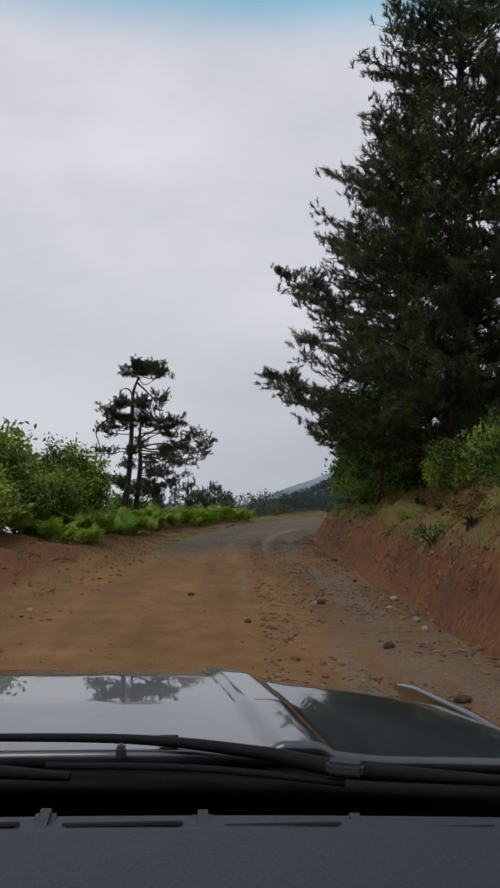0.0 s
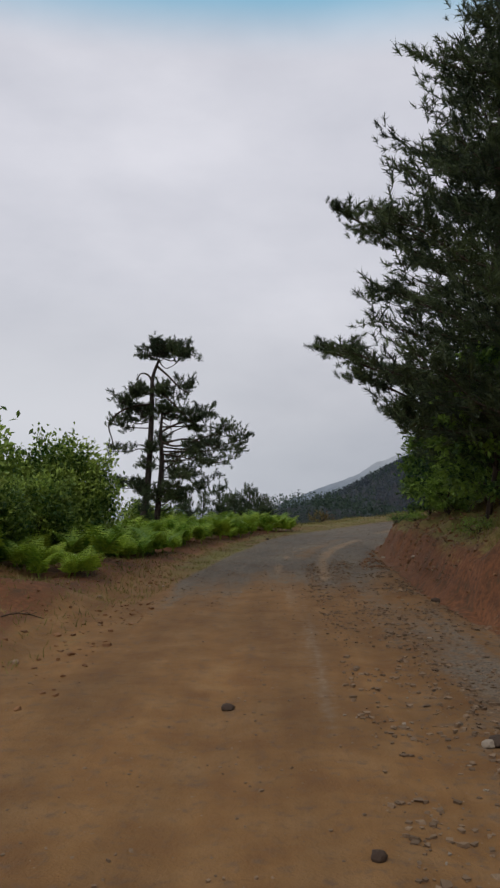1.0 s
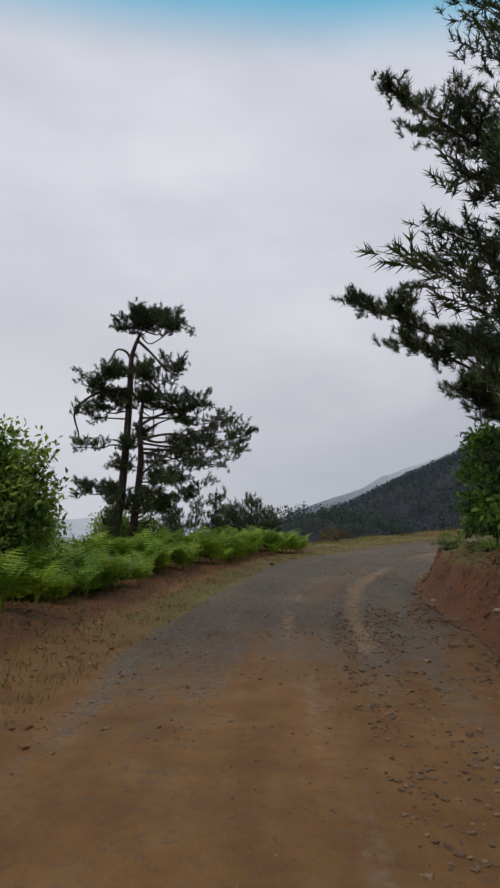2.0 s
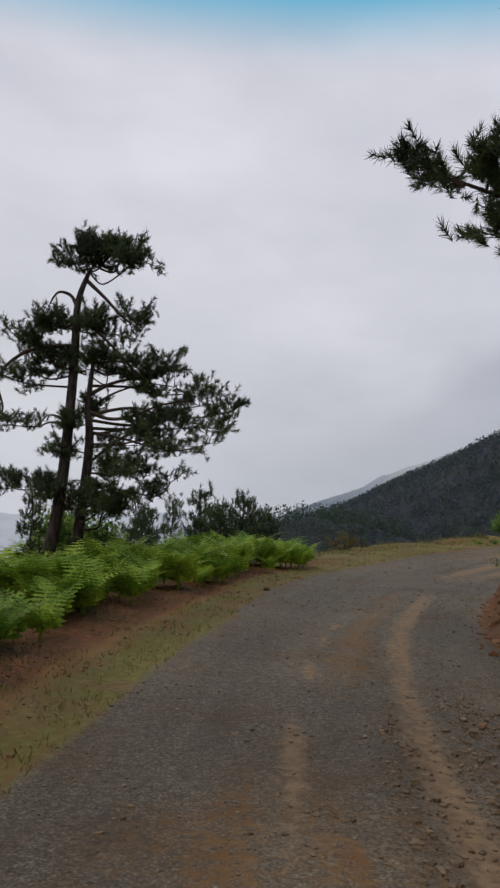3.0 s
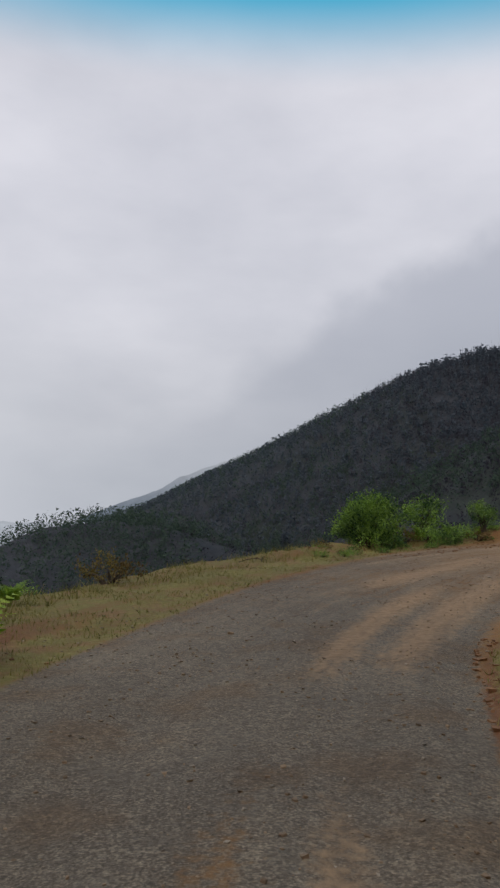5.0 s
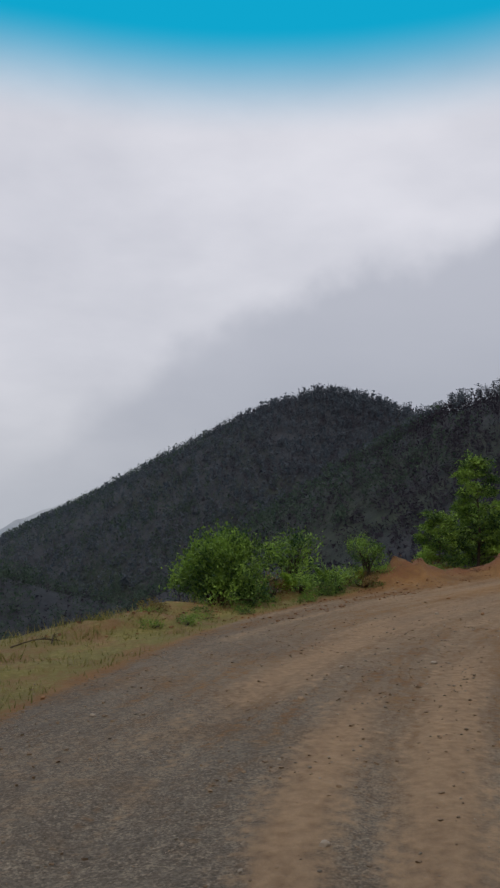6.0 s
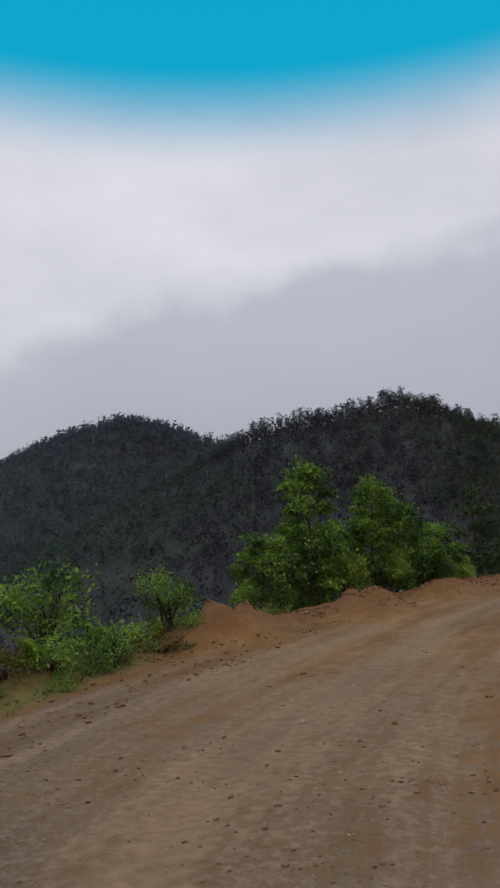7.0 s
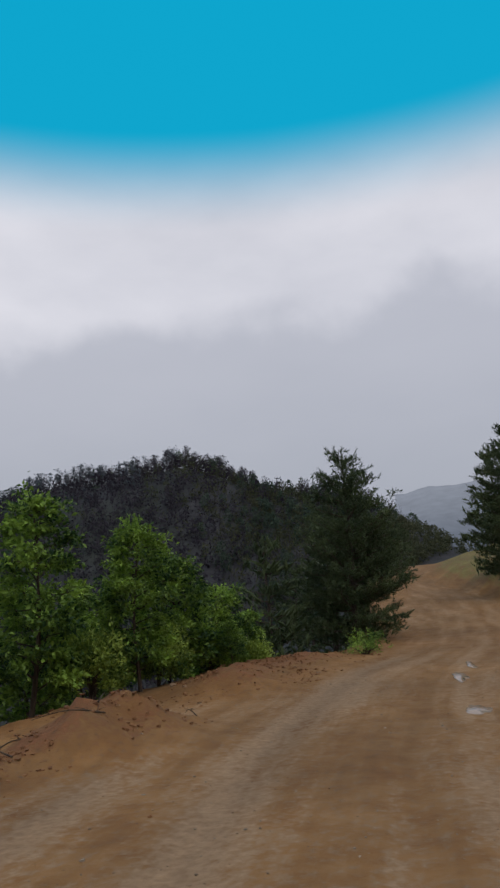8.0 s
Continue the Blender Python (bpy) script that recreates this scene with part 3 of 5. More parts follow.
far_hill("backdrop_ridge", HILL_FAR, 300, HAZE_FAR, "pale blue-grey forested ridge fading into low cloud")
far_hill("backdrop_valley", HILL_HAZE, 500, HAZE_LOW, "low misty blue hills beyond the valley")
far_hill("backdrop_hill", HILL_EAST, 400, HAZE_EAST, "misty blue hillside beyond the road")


# ---- trees ----
def height_at(x, y):
    return float(ground(np.array([x], float), np.array([y], float))[0])


def pine(height, reach, crown_from, needle=0.3, gap=0.2, whorl=0.55, boughs=5, blades=10, trunk_r=0.2, lean=0.0, bare=0.3, heart=1.0, lift=0.55):
    """Trunk and crown meshes of a pine; reach: (share of the height, length of the boughs) pairs."""
    hs, rs = zip(*reach)
    t = np.linspace(0, 1, 14)
    line = np.stack([lean * t ** 1.5 + 0.05 * np.sin(t * 9), 0.06 * np.sin(t * 7 + 1), t * height], 1)
    wood, green = [], []
    z = crown_from
    while z < height - 0.15:
        k = z / height
        r = np.interp(k, hs, rs)
        turn = rng.uniform(0, 6.28)
        for i in range(boughs):
            a = turn + i * 6.283 / boughs + rng.uniform(-0.4, 0.4)
            p = [np.interp(z, line[:, 2], line[:, 0]), np.interp(z, line[:, 2], line[:, 1]), z + rng.uniform(-0.2, 0.2)]
            way = [math.cos(a), math.sin(a), rng.uniform(-0.05, 0.3) + 0.4 * k ** 3]
            w, g = spray(p, way, max(0.25, r * rng.uniform(0.62, 1.03)), needle, gap, blades, lift, bare, heart)
            wood += w
            green.append(g)
        z += whorl * rng.uniform(0.8, 1.2)
    p = line[-1]
    green.append(tufts([p, p - [0, 0, 0.15]], [[0, 0, 1.0]] * 2, needle * 1.2, blades))
    trunk = mesh_of("trunk", [tube(line, np.interp(t, [0, 0.04, 1], [trunk_r * 1.3, trunk_r, 0.025]), 10)], [BARK], True)
    return trunk, mesh_of("branchwork", wood, [TWIG], True), mesh_of("crown", green, [NEEDLES])


def put_pine(meshes, x, y, label, group="", turn=0.0, size=1.0, sink=0.1):
    ob = group_of("pine_tree", x, y, height_at(x, y) - sink, turn, size)
    for name, me in zip(("trunk", "branchwork", "crown"), meshes):
        piece(name, me, ob)
    return tagged(ob, label, "tree", group)


GIANT = pine(14.6, [(0.0, 3.9), (0.09, 4.35), (0.18, 4.55), (0.28, 4.05), (0.4, 3.55), (0.54, 3.0), (0.72, 2.2), (0.88, 1.3), (1, 0.4)], 0.3, 0.4, 0.19, 0.8, 10, 23, 0.24, 0.0, 0.22, 0.7)
put_pine(GIANT, 5.1, 19.6, "tall dense dark-green pine leaning over the track", "pines on the bank", 30)
LIMBY = pine(13.2, [(0.0, 2.8), (0.12, 3.0), (0.28, 3.8), (0.5, 3.4), (0.7, 2.6), (0.9, 1.2), (1, 0.3)], 0.5, 0.42, 0.22, 0.95, 8, 16, 0.2, 0.0, 0.22, 0.7)
giant = put_pine(LIMBY, 4.9, 25.6, "tall dark-green pine with long boughs over the track", "pines on the bank", 0)
BACK = pine(13.5, [(0.0, 3.0), (0.15, 3.8), (0.4, 3.4), (0.7, 2.3), (0.9, 1.1), (1, 0.3)], 0.5, 0.75, 0.46, 1.1, 6, 9, 0.2, 0.0, 0.25, 1.2)
for x, y, turn, size in ((9.0, 23.0, 140, 1.1), (8.2, 30.2, 160, 0.7), (8.2, 15.2, 250, 0.85), (11.5, 28.5, 300, 0.95), (6.7, 10.6, 80, 0.55), (10.5, 18.0, 20, 1.0)):
    put_pine(BACK, x, y, "dense dark-green pine standing on the wooded bank", "pines on the bank", turn, size)

YOUNG = pine(3.2, [(0.0, 1.25), (0.3, 1.2), (0.7, 0.7), (1, 0.15)], 0.25, 0.34, 0.16, 0.32, 6, 18, 0.04, 0.0, 0.3, 0.35, 2.4)
SLIM = pine(3.2, [(0.0, 0.55), (0.4, 0.6), (0.8, 0.35), (1, 0.1)], 0.3, 0.34, 0.17, 0.36, 5, 18, 0.035, 0.0, 0.3, 0.35, 2.4)
for me in (YOUNG[2], SLIM[2]):
    me.materials[0] = NEEDLES_YOUNG
for kind, x, y, turn, top in ((YOUNG, -2.05, 45.6, 10, 1.75), (SLIM, -3.5, 45.9, 70, 1.72), (YOUNG, -1.3, 46.4, 200, 1.25), (SLIM, -2.9, 45.2, 130, 1.35), (YOUNG, -5.0, 43.0, 260, 1.3),
                              (YOUNG, -4.6, 40.6, 30, 0.95), (SLIM, -4.75, 31.2, 50, 1.6), (YOUNG, -6.3, 38.5, 310, 1.1), (SLIM, -4.0, 42.4, 20, 1.45), (YOUNG, -3.2, 43.6, 160, 1.0), (YOUNG, -2.7, 44.6, 80, 1.3)):
    size = (top - height_at(x, y) + 0.1) / 3.2
    put_pine(kind, x, y, "young green pine with upright shoots below the verge", "young pines", turn, max(size, 0.3))

ROADSIDE = pine(6.6, [(0.0, 1.8), (0.2, 2.4), (0.5, 2.1), (0.8, 1.35), (1, 0.35)], 0.2, 0.4, 0.19, 0.48, 8, 16, 0.11, 0.0, 0.2, 0.5)
ROADSIDE[2].materials[0] = NEEDLES_YOUNG
put_pine(ROADSIDE, 36.2, 62.2, "bushy mid-green pine at the edge of the clay road", "pines along the road", 0, 0.95)
ROAD_BACK = pine(6.6, [(0.0, 1.7), (0.2, 2.3), (0.45, 2.0), (0.75, 1.2), (1, 0.25)], 0.2, 0.75, 0.42, 0.7, 6, 6, 0.11, 0.0, 0.25, 1.2)
ROAD_BACK[2].materials[0] = NEEDLES_YOUNG
put_pine(ROADSIDE, 53.0, 62.1, "dense dark green pine beside the far road", "pines along the road", 100, 1.16)
for x, y, turn, size in ((34.2, 64.3, 40, 0.85), (38.6, 64.6, 200, 0.8), (58.5, 65.2, 120, 1.1), (47, 71, 150, 0.75), (53, 76, 220, 0.8), (41, 66, 250, 0.7), (60.5, 75.5, 30, 0.85), (66.5, 78.3, 80, 0.8), (71.5, 80.0, 160, 0.75), (77.5, 82.2, 270, 0.75), (84.0, 84.5, 10, 0.75)):
    put_pine(ROAD_BACK, x, y, "dark green pine standing beside the clay road", "pines along the road", turn, size)


def twin_pine():
    """The wind-shaped pine with two stems; metres east and up from the foot of the left stem."""
    x, y = -5.3, 34.7
    ob = group_of("twin_pine", x, y, height_at(x, y) - 0.05, 0, 1.0)
    stem_a = spline([(-0.26, 0, 0), (-0.08, 0, 0.8), (0.05, 0.02, 2.1), (0.13, 0.05, 4.3), (0.14, 0.0, 5.5), (0.3, -0.05, 6.1), (0.5, 0, 6.55)], 5)
    stem_b = spline([(0.3, 0.3, 0), (0.38, 0.3, 1.0), (0.5, 0.25, 2.6), (0.44, 0.2, 3.5), (0.5, 0.2, 4.4)], 5)
    thin_a = np.interp(stem_a[:, 2], [0, 0.3, 2.1, 4.6, 5.6, 6.6], [0.17, 0.135, 0.115, 0.09, 0.07, 0.03])
    thin_b = np.interp(stem_b[:, 2], [0, 0.3, 2.6, 4.4], [0.15, 0.12, 0.095, 0.04])
    piece("trunk", mesh_of("trunk", [tube(stem_a, thin_a, 10)], [BARK], True), ob)
    piece("trunk", mesh_of("trunk", [tube(stem_b, thin_b, 10)], [BARK], True), ob)
    wood, green = [], []
    hooks = [[(0.16, 0, 5.45), (0.0, 0, 5.75), (-0.25, -0.1, 5.8), (-0.42, -0.1, 5.55)], [(0.15, 0, 4.7), (-0.5, -0.2, 4.6), (-1.0, -0.3, 4.35), (-1.35, -0.3, 3.9), (-1.2, -0.3, 3.3), (-1.35, -0.3, 3.15)],
             [(0.3, 0, 6.1), (0.75, -0.1, 5.7), (1.15, -0.1, 5.3), (1.5, 0, 5.1)], [(0.12, 0, 3.05), (-0.15, 0, 3.2), (-0.32, 0, 3.22)],
             [(0.16, 0, 5.3), (0.55, -0.1, 5.05), (1.0, -0.1, 4.65), (1.5, 0, 4.15), (1.9, 0.1, 3.9)], [(0.47, 0.2, 3.35), (0.9, 0.1, 3.2), (1.4, 0, 3.25), (2.0, -0.1, 3.5), (2.7, -0.1, 3.65)], [(0.46, 0.2, 3.7), (0.9, 0.2, 3.95), (1.4, 0.3, 4.1), (1.9, 0.3, 4.12)]]
    for h in hooks:
        line = spline(h, 5)
        piece("branch", mesh_of("branch", [tube(line, np.linspace(0.05, 0.014, len(line)), 6)], [TWIG], True), ob)
    # tiers of foliage: from, to, number of clumps, their size, the stem that bears them
    tiers = [((0.1, 6.62), (1.5, 6.5), 6, 0.47, 0), ((0.4, 6.82), (0.95, 6.8), 2, 0.32, 0), ((-0.85, 4.9), (-0.35, 5.35), 3, 0.5, 0), ((-1.0, 4.4), (-0.3, 4.5), 3, 0.45, 0), ((-1.35, 3.2), (-1.2, 4.2), 2, 0.27, 0), ((0.7, 5.1), (1.3, 5.35), 3, 0.46, 0),
             ((0.5, 4.5), (2.05, 4.35), 4, 0.5, 1), ((2.3, 4.1), (3.45, 3.5), 4, 0.46, 1), ((2.0, 3.2), (3.3, 3.05), 3, 0.47, 1), ((1.4, 2.75), (3.15, 2.75), 3, 0.45, 1), ((0.9, 2.25), (2.3, 2.15), 4, 0.46, 1),
             ((1.0, 1.55), (1.7, 1.5), 3, 0.46, 1), ((-1.0, 1.9), (0.2, 1.6), 4, 0.36, 0), ((-0.15, 2.6), (0.6, 3.35), 3, 0.35, 1)]
    clumps = [(a[0] + (b[0] - a[0]) * k + rng.uniform(-0.1, 0.1), a[1] + (b[1] - a[1]) * k + rng.uniform(-0.12, 0.12), size, stem) for a, b, n, size, stem in tiers for k in np.linspace(0, 1, n)]
    for cx, cz, r, stem in clumps:
        line = stem_b if stem else stem_a
        foot_z = np.clip(cz - rng.uniform(-0.05, 0.3) * abs(cx) - 0.1, 0.8, line[-1, 2])
        foot = [np.interp(foot_z, line[:, 2], line[:, 0]), np.interp(foot_z, line[:, 2], line[:, 1]), foot_z]
        tip = np.array([cx, rng.uniform(-0.9, 0.9) * min(1, 0.4 + abs(cx - foot[0]) * 0.5), cz - 0.1])
        span = tip - foot
        limb = spline([foot, foot + span * 0.33 + rng.normal(0, 0.13, 3), foot + span * 0.68 + rng.normal(0, 0.13, 3), tip], 5)
        wood = [tube(limb, np.linspace(0.014 + 0.010 * abs(cx - foot[0]), 0.008, len(limb)), 6)]
        for _ in range(int(6 + 9 * r)):
            a = rng.uniform(0, 6.28)
            start = limb[rng.integers(len(limb) // 2, len(limb))]
            w, g = spray(start, [math.cos(a), math.sin(a), rng.uniform(-0.5, 1.7)], r * rng.uniform(0.55, 1.0), 0.29, 0.145, 33, 0.6, 0.35, 0.4)
            wood += w
            green.append(g)
        piece("branch", mesh_of("branch", wood, [TWIG], True), ob)
    piece("crown", mesh_of("crown", green, [NEEDLES]), ob)
    tagged(ob, "wind-shaped pine with two stems and ragged open crown", "tree")


twin_pine()


def overhang():
    """Boughs of the giant pine that reach out over the road; kept in its own crown."""
    wood, green = [], []
    for start, end, r in (((4.9, 25.6, 4.0), (1.0, 26.7, 5.2), 0.95), ((4.9, 25.6, 3.4), (1.9, 26.4, 4.5), 0.9), ((4.9, 25.6, 7.0), (1.3, 24.6, 8.0), 0.9), ((4.9, 25.6, 2.8), (2.5, 25.6, 3.7), 0.8)):
        line = spline([start, (np.array(start) + end) / 2 + [0, 0, -0.25], end], 8)
        wood.append(tube(line, np.linspace(0.07, 0.015, len(line)), 6))
        for p in line[6:]:
            for _ in range(2):
                a = rng.uniform(0, 6.28)
                w, g = spray(p, [math.cos(a) - 0.3, math.sin(a), rng.uniform(0.0, 0.6)], r * rng.uniform(0.5, 1.0), 0.34, 0.16, 60, 0.8, 0.35, 0.3)
                wood += w
                green.append(g)
    return wood, green


over_wood, over_green = overhang()
foot = np.array(giant.matrix_basis.translation)
for name, chunks, mat in (("long_branch", over_wood, TWIG), ("long_branch_needles", over_green, NEEDLES)):
    piece(name, mesh_of(name, [(v - foot, f, s) for v, f, s in chunks], [mat]), giant)


def bush(blobs, n, leaf, mat, name="bush", stems=6, twigs=3):
    """Stems and leaf meshes; blobs: (x, y, z, rx, rz)."""
    wood, at, out = [], [], []
    total = sum(b[3] ** 2 * b[4] for b in blobs)
    for bx, by, bz, rx, rz in blobs:
        k = max(12, int(n / 14 * rx ** 2 * rz / total))
        d = unit(rng.normal(size=(k, 3)))
        d[:, 2] = np.where(d[:, 2] < -0.5, -d[:, 2], d[:, 2])
        shell = rng.uniform(0.45, 1.08, (k, 1)) ** 0.6
        c = np.array([bx, by, bz]) + d * shell * [rx, rx, rz] * (1 + 0.25 * grain(d[:, 0] * 3 + bx, d[:, 1] * 3 + d[:, 2] * 2, 0.9, 21)[:, None])
        for p, o in zip(c, d):
            tip = p + (o * 0.7 + [0, 0, 0.6]) * leaf * (1.2 + 3.4 * rng.random() ** 1.5)
            m = 14
            t = rng.uniform(0, 1, (m, 1))
            at.append(p * (1 - t) + tip * t + rng.normal(0, leaf * 0.75, (m, 3)))
            out.append(np.repeat(o[None], m, 0) * 0.6 + [0, 0, 0.35])
        for _ in range(twigs):
            q = c[rng.integers(len(c))]
            wood.append(tube(bend([bx * 0.15, by * 0.15, max(bz - rz * 1.1, 0) * 0.55], q, 0.1), np.linspace(0.02, 0.005, 7), 4))
    for _ in range(stems):
        bx, by, bz, rx, rz = blobs[rng.integers(len(blobs))]
        wood.append(tube(bend([rng.normal(0, 0.06), rng.normal(0, 0.06), -0.15], [bx, by, bz + rz * 0.3], 0.12), np.linspace(0.045, 0.012, 7), 6))
    return mesh_of("woody_base", wood, [TWIG], True), mesh_of("foliage", [leaves(np.concatenate(at), leaf, np.concatenate(out))], [mat])


def put_bush(meshes, x, y, label, group="", turn=0.0, size=1.0, name="bush", category="bush", sink=0.05):
    ob = group_of(name, x, y, height_at(x, y) - sink, turn, size)
    for part_name, me in zip(("woody_base", "foliage"), meshes):
        piece(part_name, me, ob)
    return tagged(ob, label, category, group)


# the shrubs beyond the verge before the bend
BIG_BUSH = bush([(0, 0, 1.0, 1.2, 0.9), (0.5, 0.3, 1.6, 0.8, 0.7), (-0.7, -0.2, 1.3, 0.9, 0.7), (0.1, 0, 2.1, 0.5, 0.5), (-0.9, 0.3, 0.6, 0.8, 0.6), (0.9, -0.2, 0.8, 0.7, 0.6)], 26000, 0.12, LEAVES_DARK)
SIDE_BUSH = bush([(0, 0, 0.8, 1.0, 0.8), (0.6, 0.2, 1.1, 0.7, 0.6), (-0.6, 0.1, 1.2, 0.7, 0.65)], 6800, 0.145, LEAVES_DARK)
put_bush(BIG_BUSH, -5.9, 24.8, "large leafy green shrub at the edge of the slope", "shrubs above the valley", 0, 1.0)
put_bush(SIDE_BUSH, -7.9, 22.8, "leafy dark green shrub at the edge of the slope", "shrubs above the valley", 60, 1.5)
put_bush(SIDE_BUSH, -6.7, 18.6, "leafy dark green shrub above the clay lip", "shrubs above the valley", 200, 1.15)
put_bush(SIDE_BUSH, -7.0, 14.5, "leafy dark green shrub above the clay lip", "shrubs above the valley", 130, 0.85)
put_bush(SIDE_BUSH, -6.1, 21.0, "leafy green shrub reaching down to the clay lip", "shrubs above the valley", 300, 0.75)
put_bush(SIDE_BUSH, -5.9, 16.6, "leafy green shrub reaching down to the clay lip", "shrubs above the valley", 20, 0.7)
put_bush(SIDE_BUSH, -5.7, 22.6, "leafy green shrub behind the ferns", "shrubs above the valley", 150, 0.75)
put_bush(SIDE_BUSH, -7.0, 25.6, "leafy green shrub behind the ferns", "shrubs above the valley", 240, 0.95)
put_bush(SIDE_BUSH, -5.6, 37.2, "low dark shrub beneath the two-stemmed pine", "shrubs above the valley", 20, 0.8)
put_bush(SIDE_BUSH, -6.8, 31.0, "low dark shrub below the verge", "shrubs above the valley", 90, 0.7)

# shrubs round the bend
BEND_BUSH = bush([(0, 0, 0.65, 0.8, 0.6), (0.45, 0.1, 0.95, 0.55, 0.5), (-0.5, 0, 0.55, 0.55, 0.45), (0.1, 0.2, 1.15, 0.4, 0.35), (0.1, -0.2, 0.25, 0.85, 0.3)], 12500, 0.088, LEAVES)
OPEN_BUSH = bush([(0, 0, 0.75, 0.5, 0.35), (0.3, 0.1, 0.95, 0.35, 0.25), (-0.3, 0, 0.6, 0.35, 0.25), (0.1, -0.2, 0.35, 0.4, 0.25)], 2600, 0.08, LEAVES)
LOW_DRY = bush([(0, 0, 0.22, 0.45, 0.2), (0.3, 0.1, 0.2, 0.35, 0.16), (-0.35, 0, 0.2, 0.3, 0.15)], 900, 0.065, LEAVES_DRY)
LOW_GREEN = bush([(0, 0, 0.22, 0.5, 0.2), (0.4, 0.1, 0.2, 0.4, 0.18), (-0.4, 0, 0.2, 0.35, 0.16)], 1000, 0.07, LEAVES)
put_bush(BEND_BUSH, 9.55, 53.75, "rounded leafy green shrub on the bend's edge", "shrubs round the bend", 0, 0.98)
put_bush(OPEN_BUSH, 12.3, 55.9, "open leafy shrub on the bend's edge", "shrubs round the bend", 0, 1.15)
put_bush(OPEN_BUSH, 14.5, 55.75, "small sprouting green shrub beside the clay mound", "shrubs round the bend", 140, 0.75)
put_bush(LOW_DRY, 1.5, 46.2, "low half-dry shrub on the grassy edge", "low plants", 0, 1.0)
for x, y, turn, size, dry in ((11.0, 54.4, 0, 0.9, 1), (11.8, 54.2, 50, 0.8, 0), (10.4, 53.8, 80, 0.7, 0), (13.2, 55.0, 10, 0.9, 0), (12.6, 54.6, 200, 0.8, 0), (14.0, 55.2, 120, 0.7, 1), (-0.2, 45.2, 30, 0.8, 0),
                              (15.3, 56.4, 60, 0.8, 0), (10.0, 54.8, 260, 0.9, 0), (33.0, 60.0, 10, 1.0, 0), (31.9, 59.5, 90, 0.7, 0), (18.0, 57.6, 300, 0.8, 1), (7.6, 52.3, 310, 0.5, 1)):
    put_bush(LOW_DRY if dry else LOW_GREEN, x, y, "low brownish dry weeds on the clay edge" if dry else "low green weeds on the clay edge", "low plants", turn, size)
weeds = np.random.default_rng(97)
for s_at in np.linspace(49.5, 60.5, 26):
    x, y = place(s_at, weeds.uniform(-5.9, -4.7))
    put_bush(LOW_GREEN, x, y, "low mat of green weeds along the clay edge", "low plants", weeds.uniform(0, 360), weeds.uniform(0.28, 0.42), sink=0.07)
# bright shrubs on the bank
BANK_SHRUB = bush([(0, 0, 0.5, 0.6, 0.35), (-0.4, -0.2, 0.7, 0.45, 0.25), (0.5, 0.1, 0.7, 0.5, 0.3)], 1700, 0.12, LEAVES)
put_bush(BANK_SHRUB, 3.9, 11.4, "light green leafy shrub sprouting from the bank", "bank plants", 0, 0.9)
put_bush(BANK_SHRUB, 3.6, 25.6, "light green leafy shrub under the tall pine", "bank plants", 100, 1.2)
put_bush(BANK_SHRUB, 4.0, 23.0, "light green leafy shrub under the tall pine", "bank plants", 200, 1.1)

for x, y, turn, size in ((4.7, 22.0, 10, 0.6), (4.4, 17.4, 80, 0.55), (4.9, 14.2, 150, 0.6), (4.3, 28.4, 220, 0.5), (5.6, 24.2, 300, 0.6)):
    put_bush(SIDE_BUSH, x, y, "shaded green shrub on top of the bank", "bank plants", turn, size)
for x, y, turn, size in ((3.0, 13.1, 0, 0.6), (3.3, 16.6, 60, 0.5), (3.0, 20.2, 130, 0.55), (3.5, 9.4, 200, 0.7), (2.9, 26.2, 90, 0.5), (3.1, 30.2, 20, 0.5), (3.6, 32.6, 160, 0.6)):
    put_bush(LOW_GREEN, x, y, "clump of weeds clinging to the clay bank", "bank plants", turn, size)
for x, y, turn, size in ((3.4, 8.2, 0, 0.7), (3.9, 9.9, 70, 0.8), (4.3, 8.8, 140, 0.7), (3.3, 11.9, 210, 0.6), (3.8, 13.6, 20, 0.8), (3.5, 14.9, 90, 0.6), (3.9, 18.3, 200, 0.7), (3.4, 18.9, 300, 0.5), (3.7, 21.4, 60, 0.7), (4.6, 10.6, 30, 0.9), (4.5, 12.6, 250, 0.9)):
    put_bush(LOW_DRY, x, y, "dry brownish weeds on the clay bank", "bank plants", turn, size)

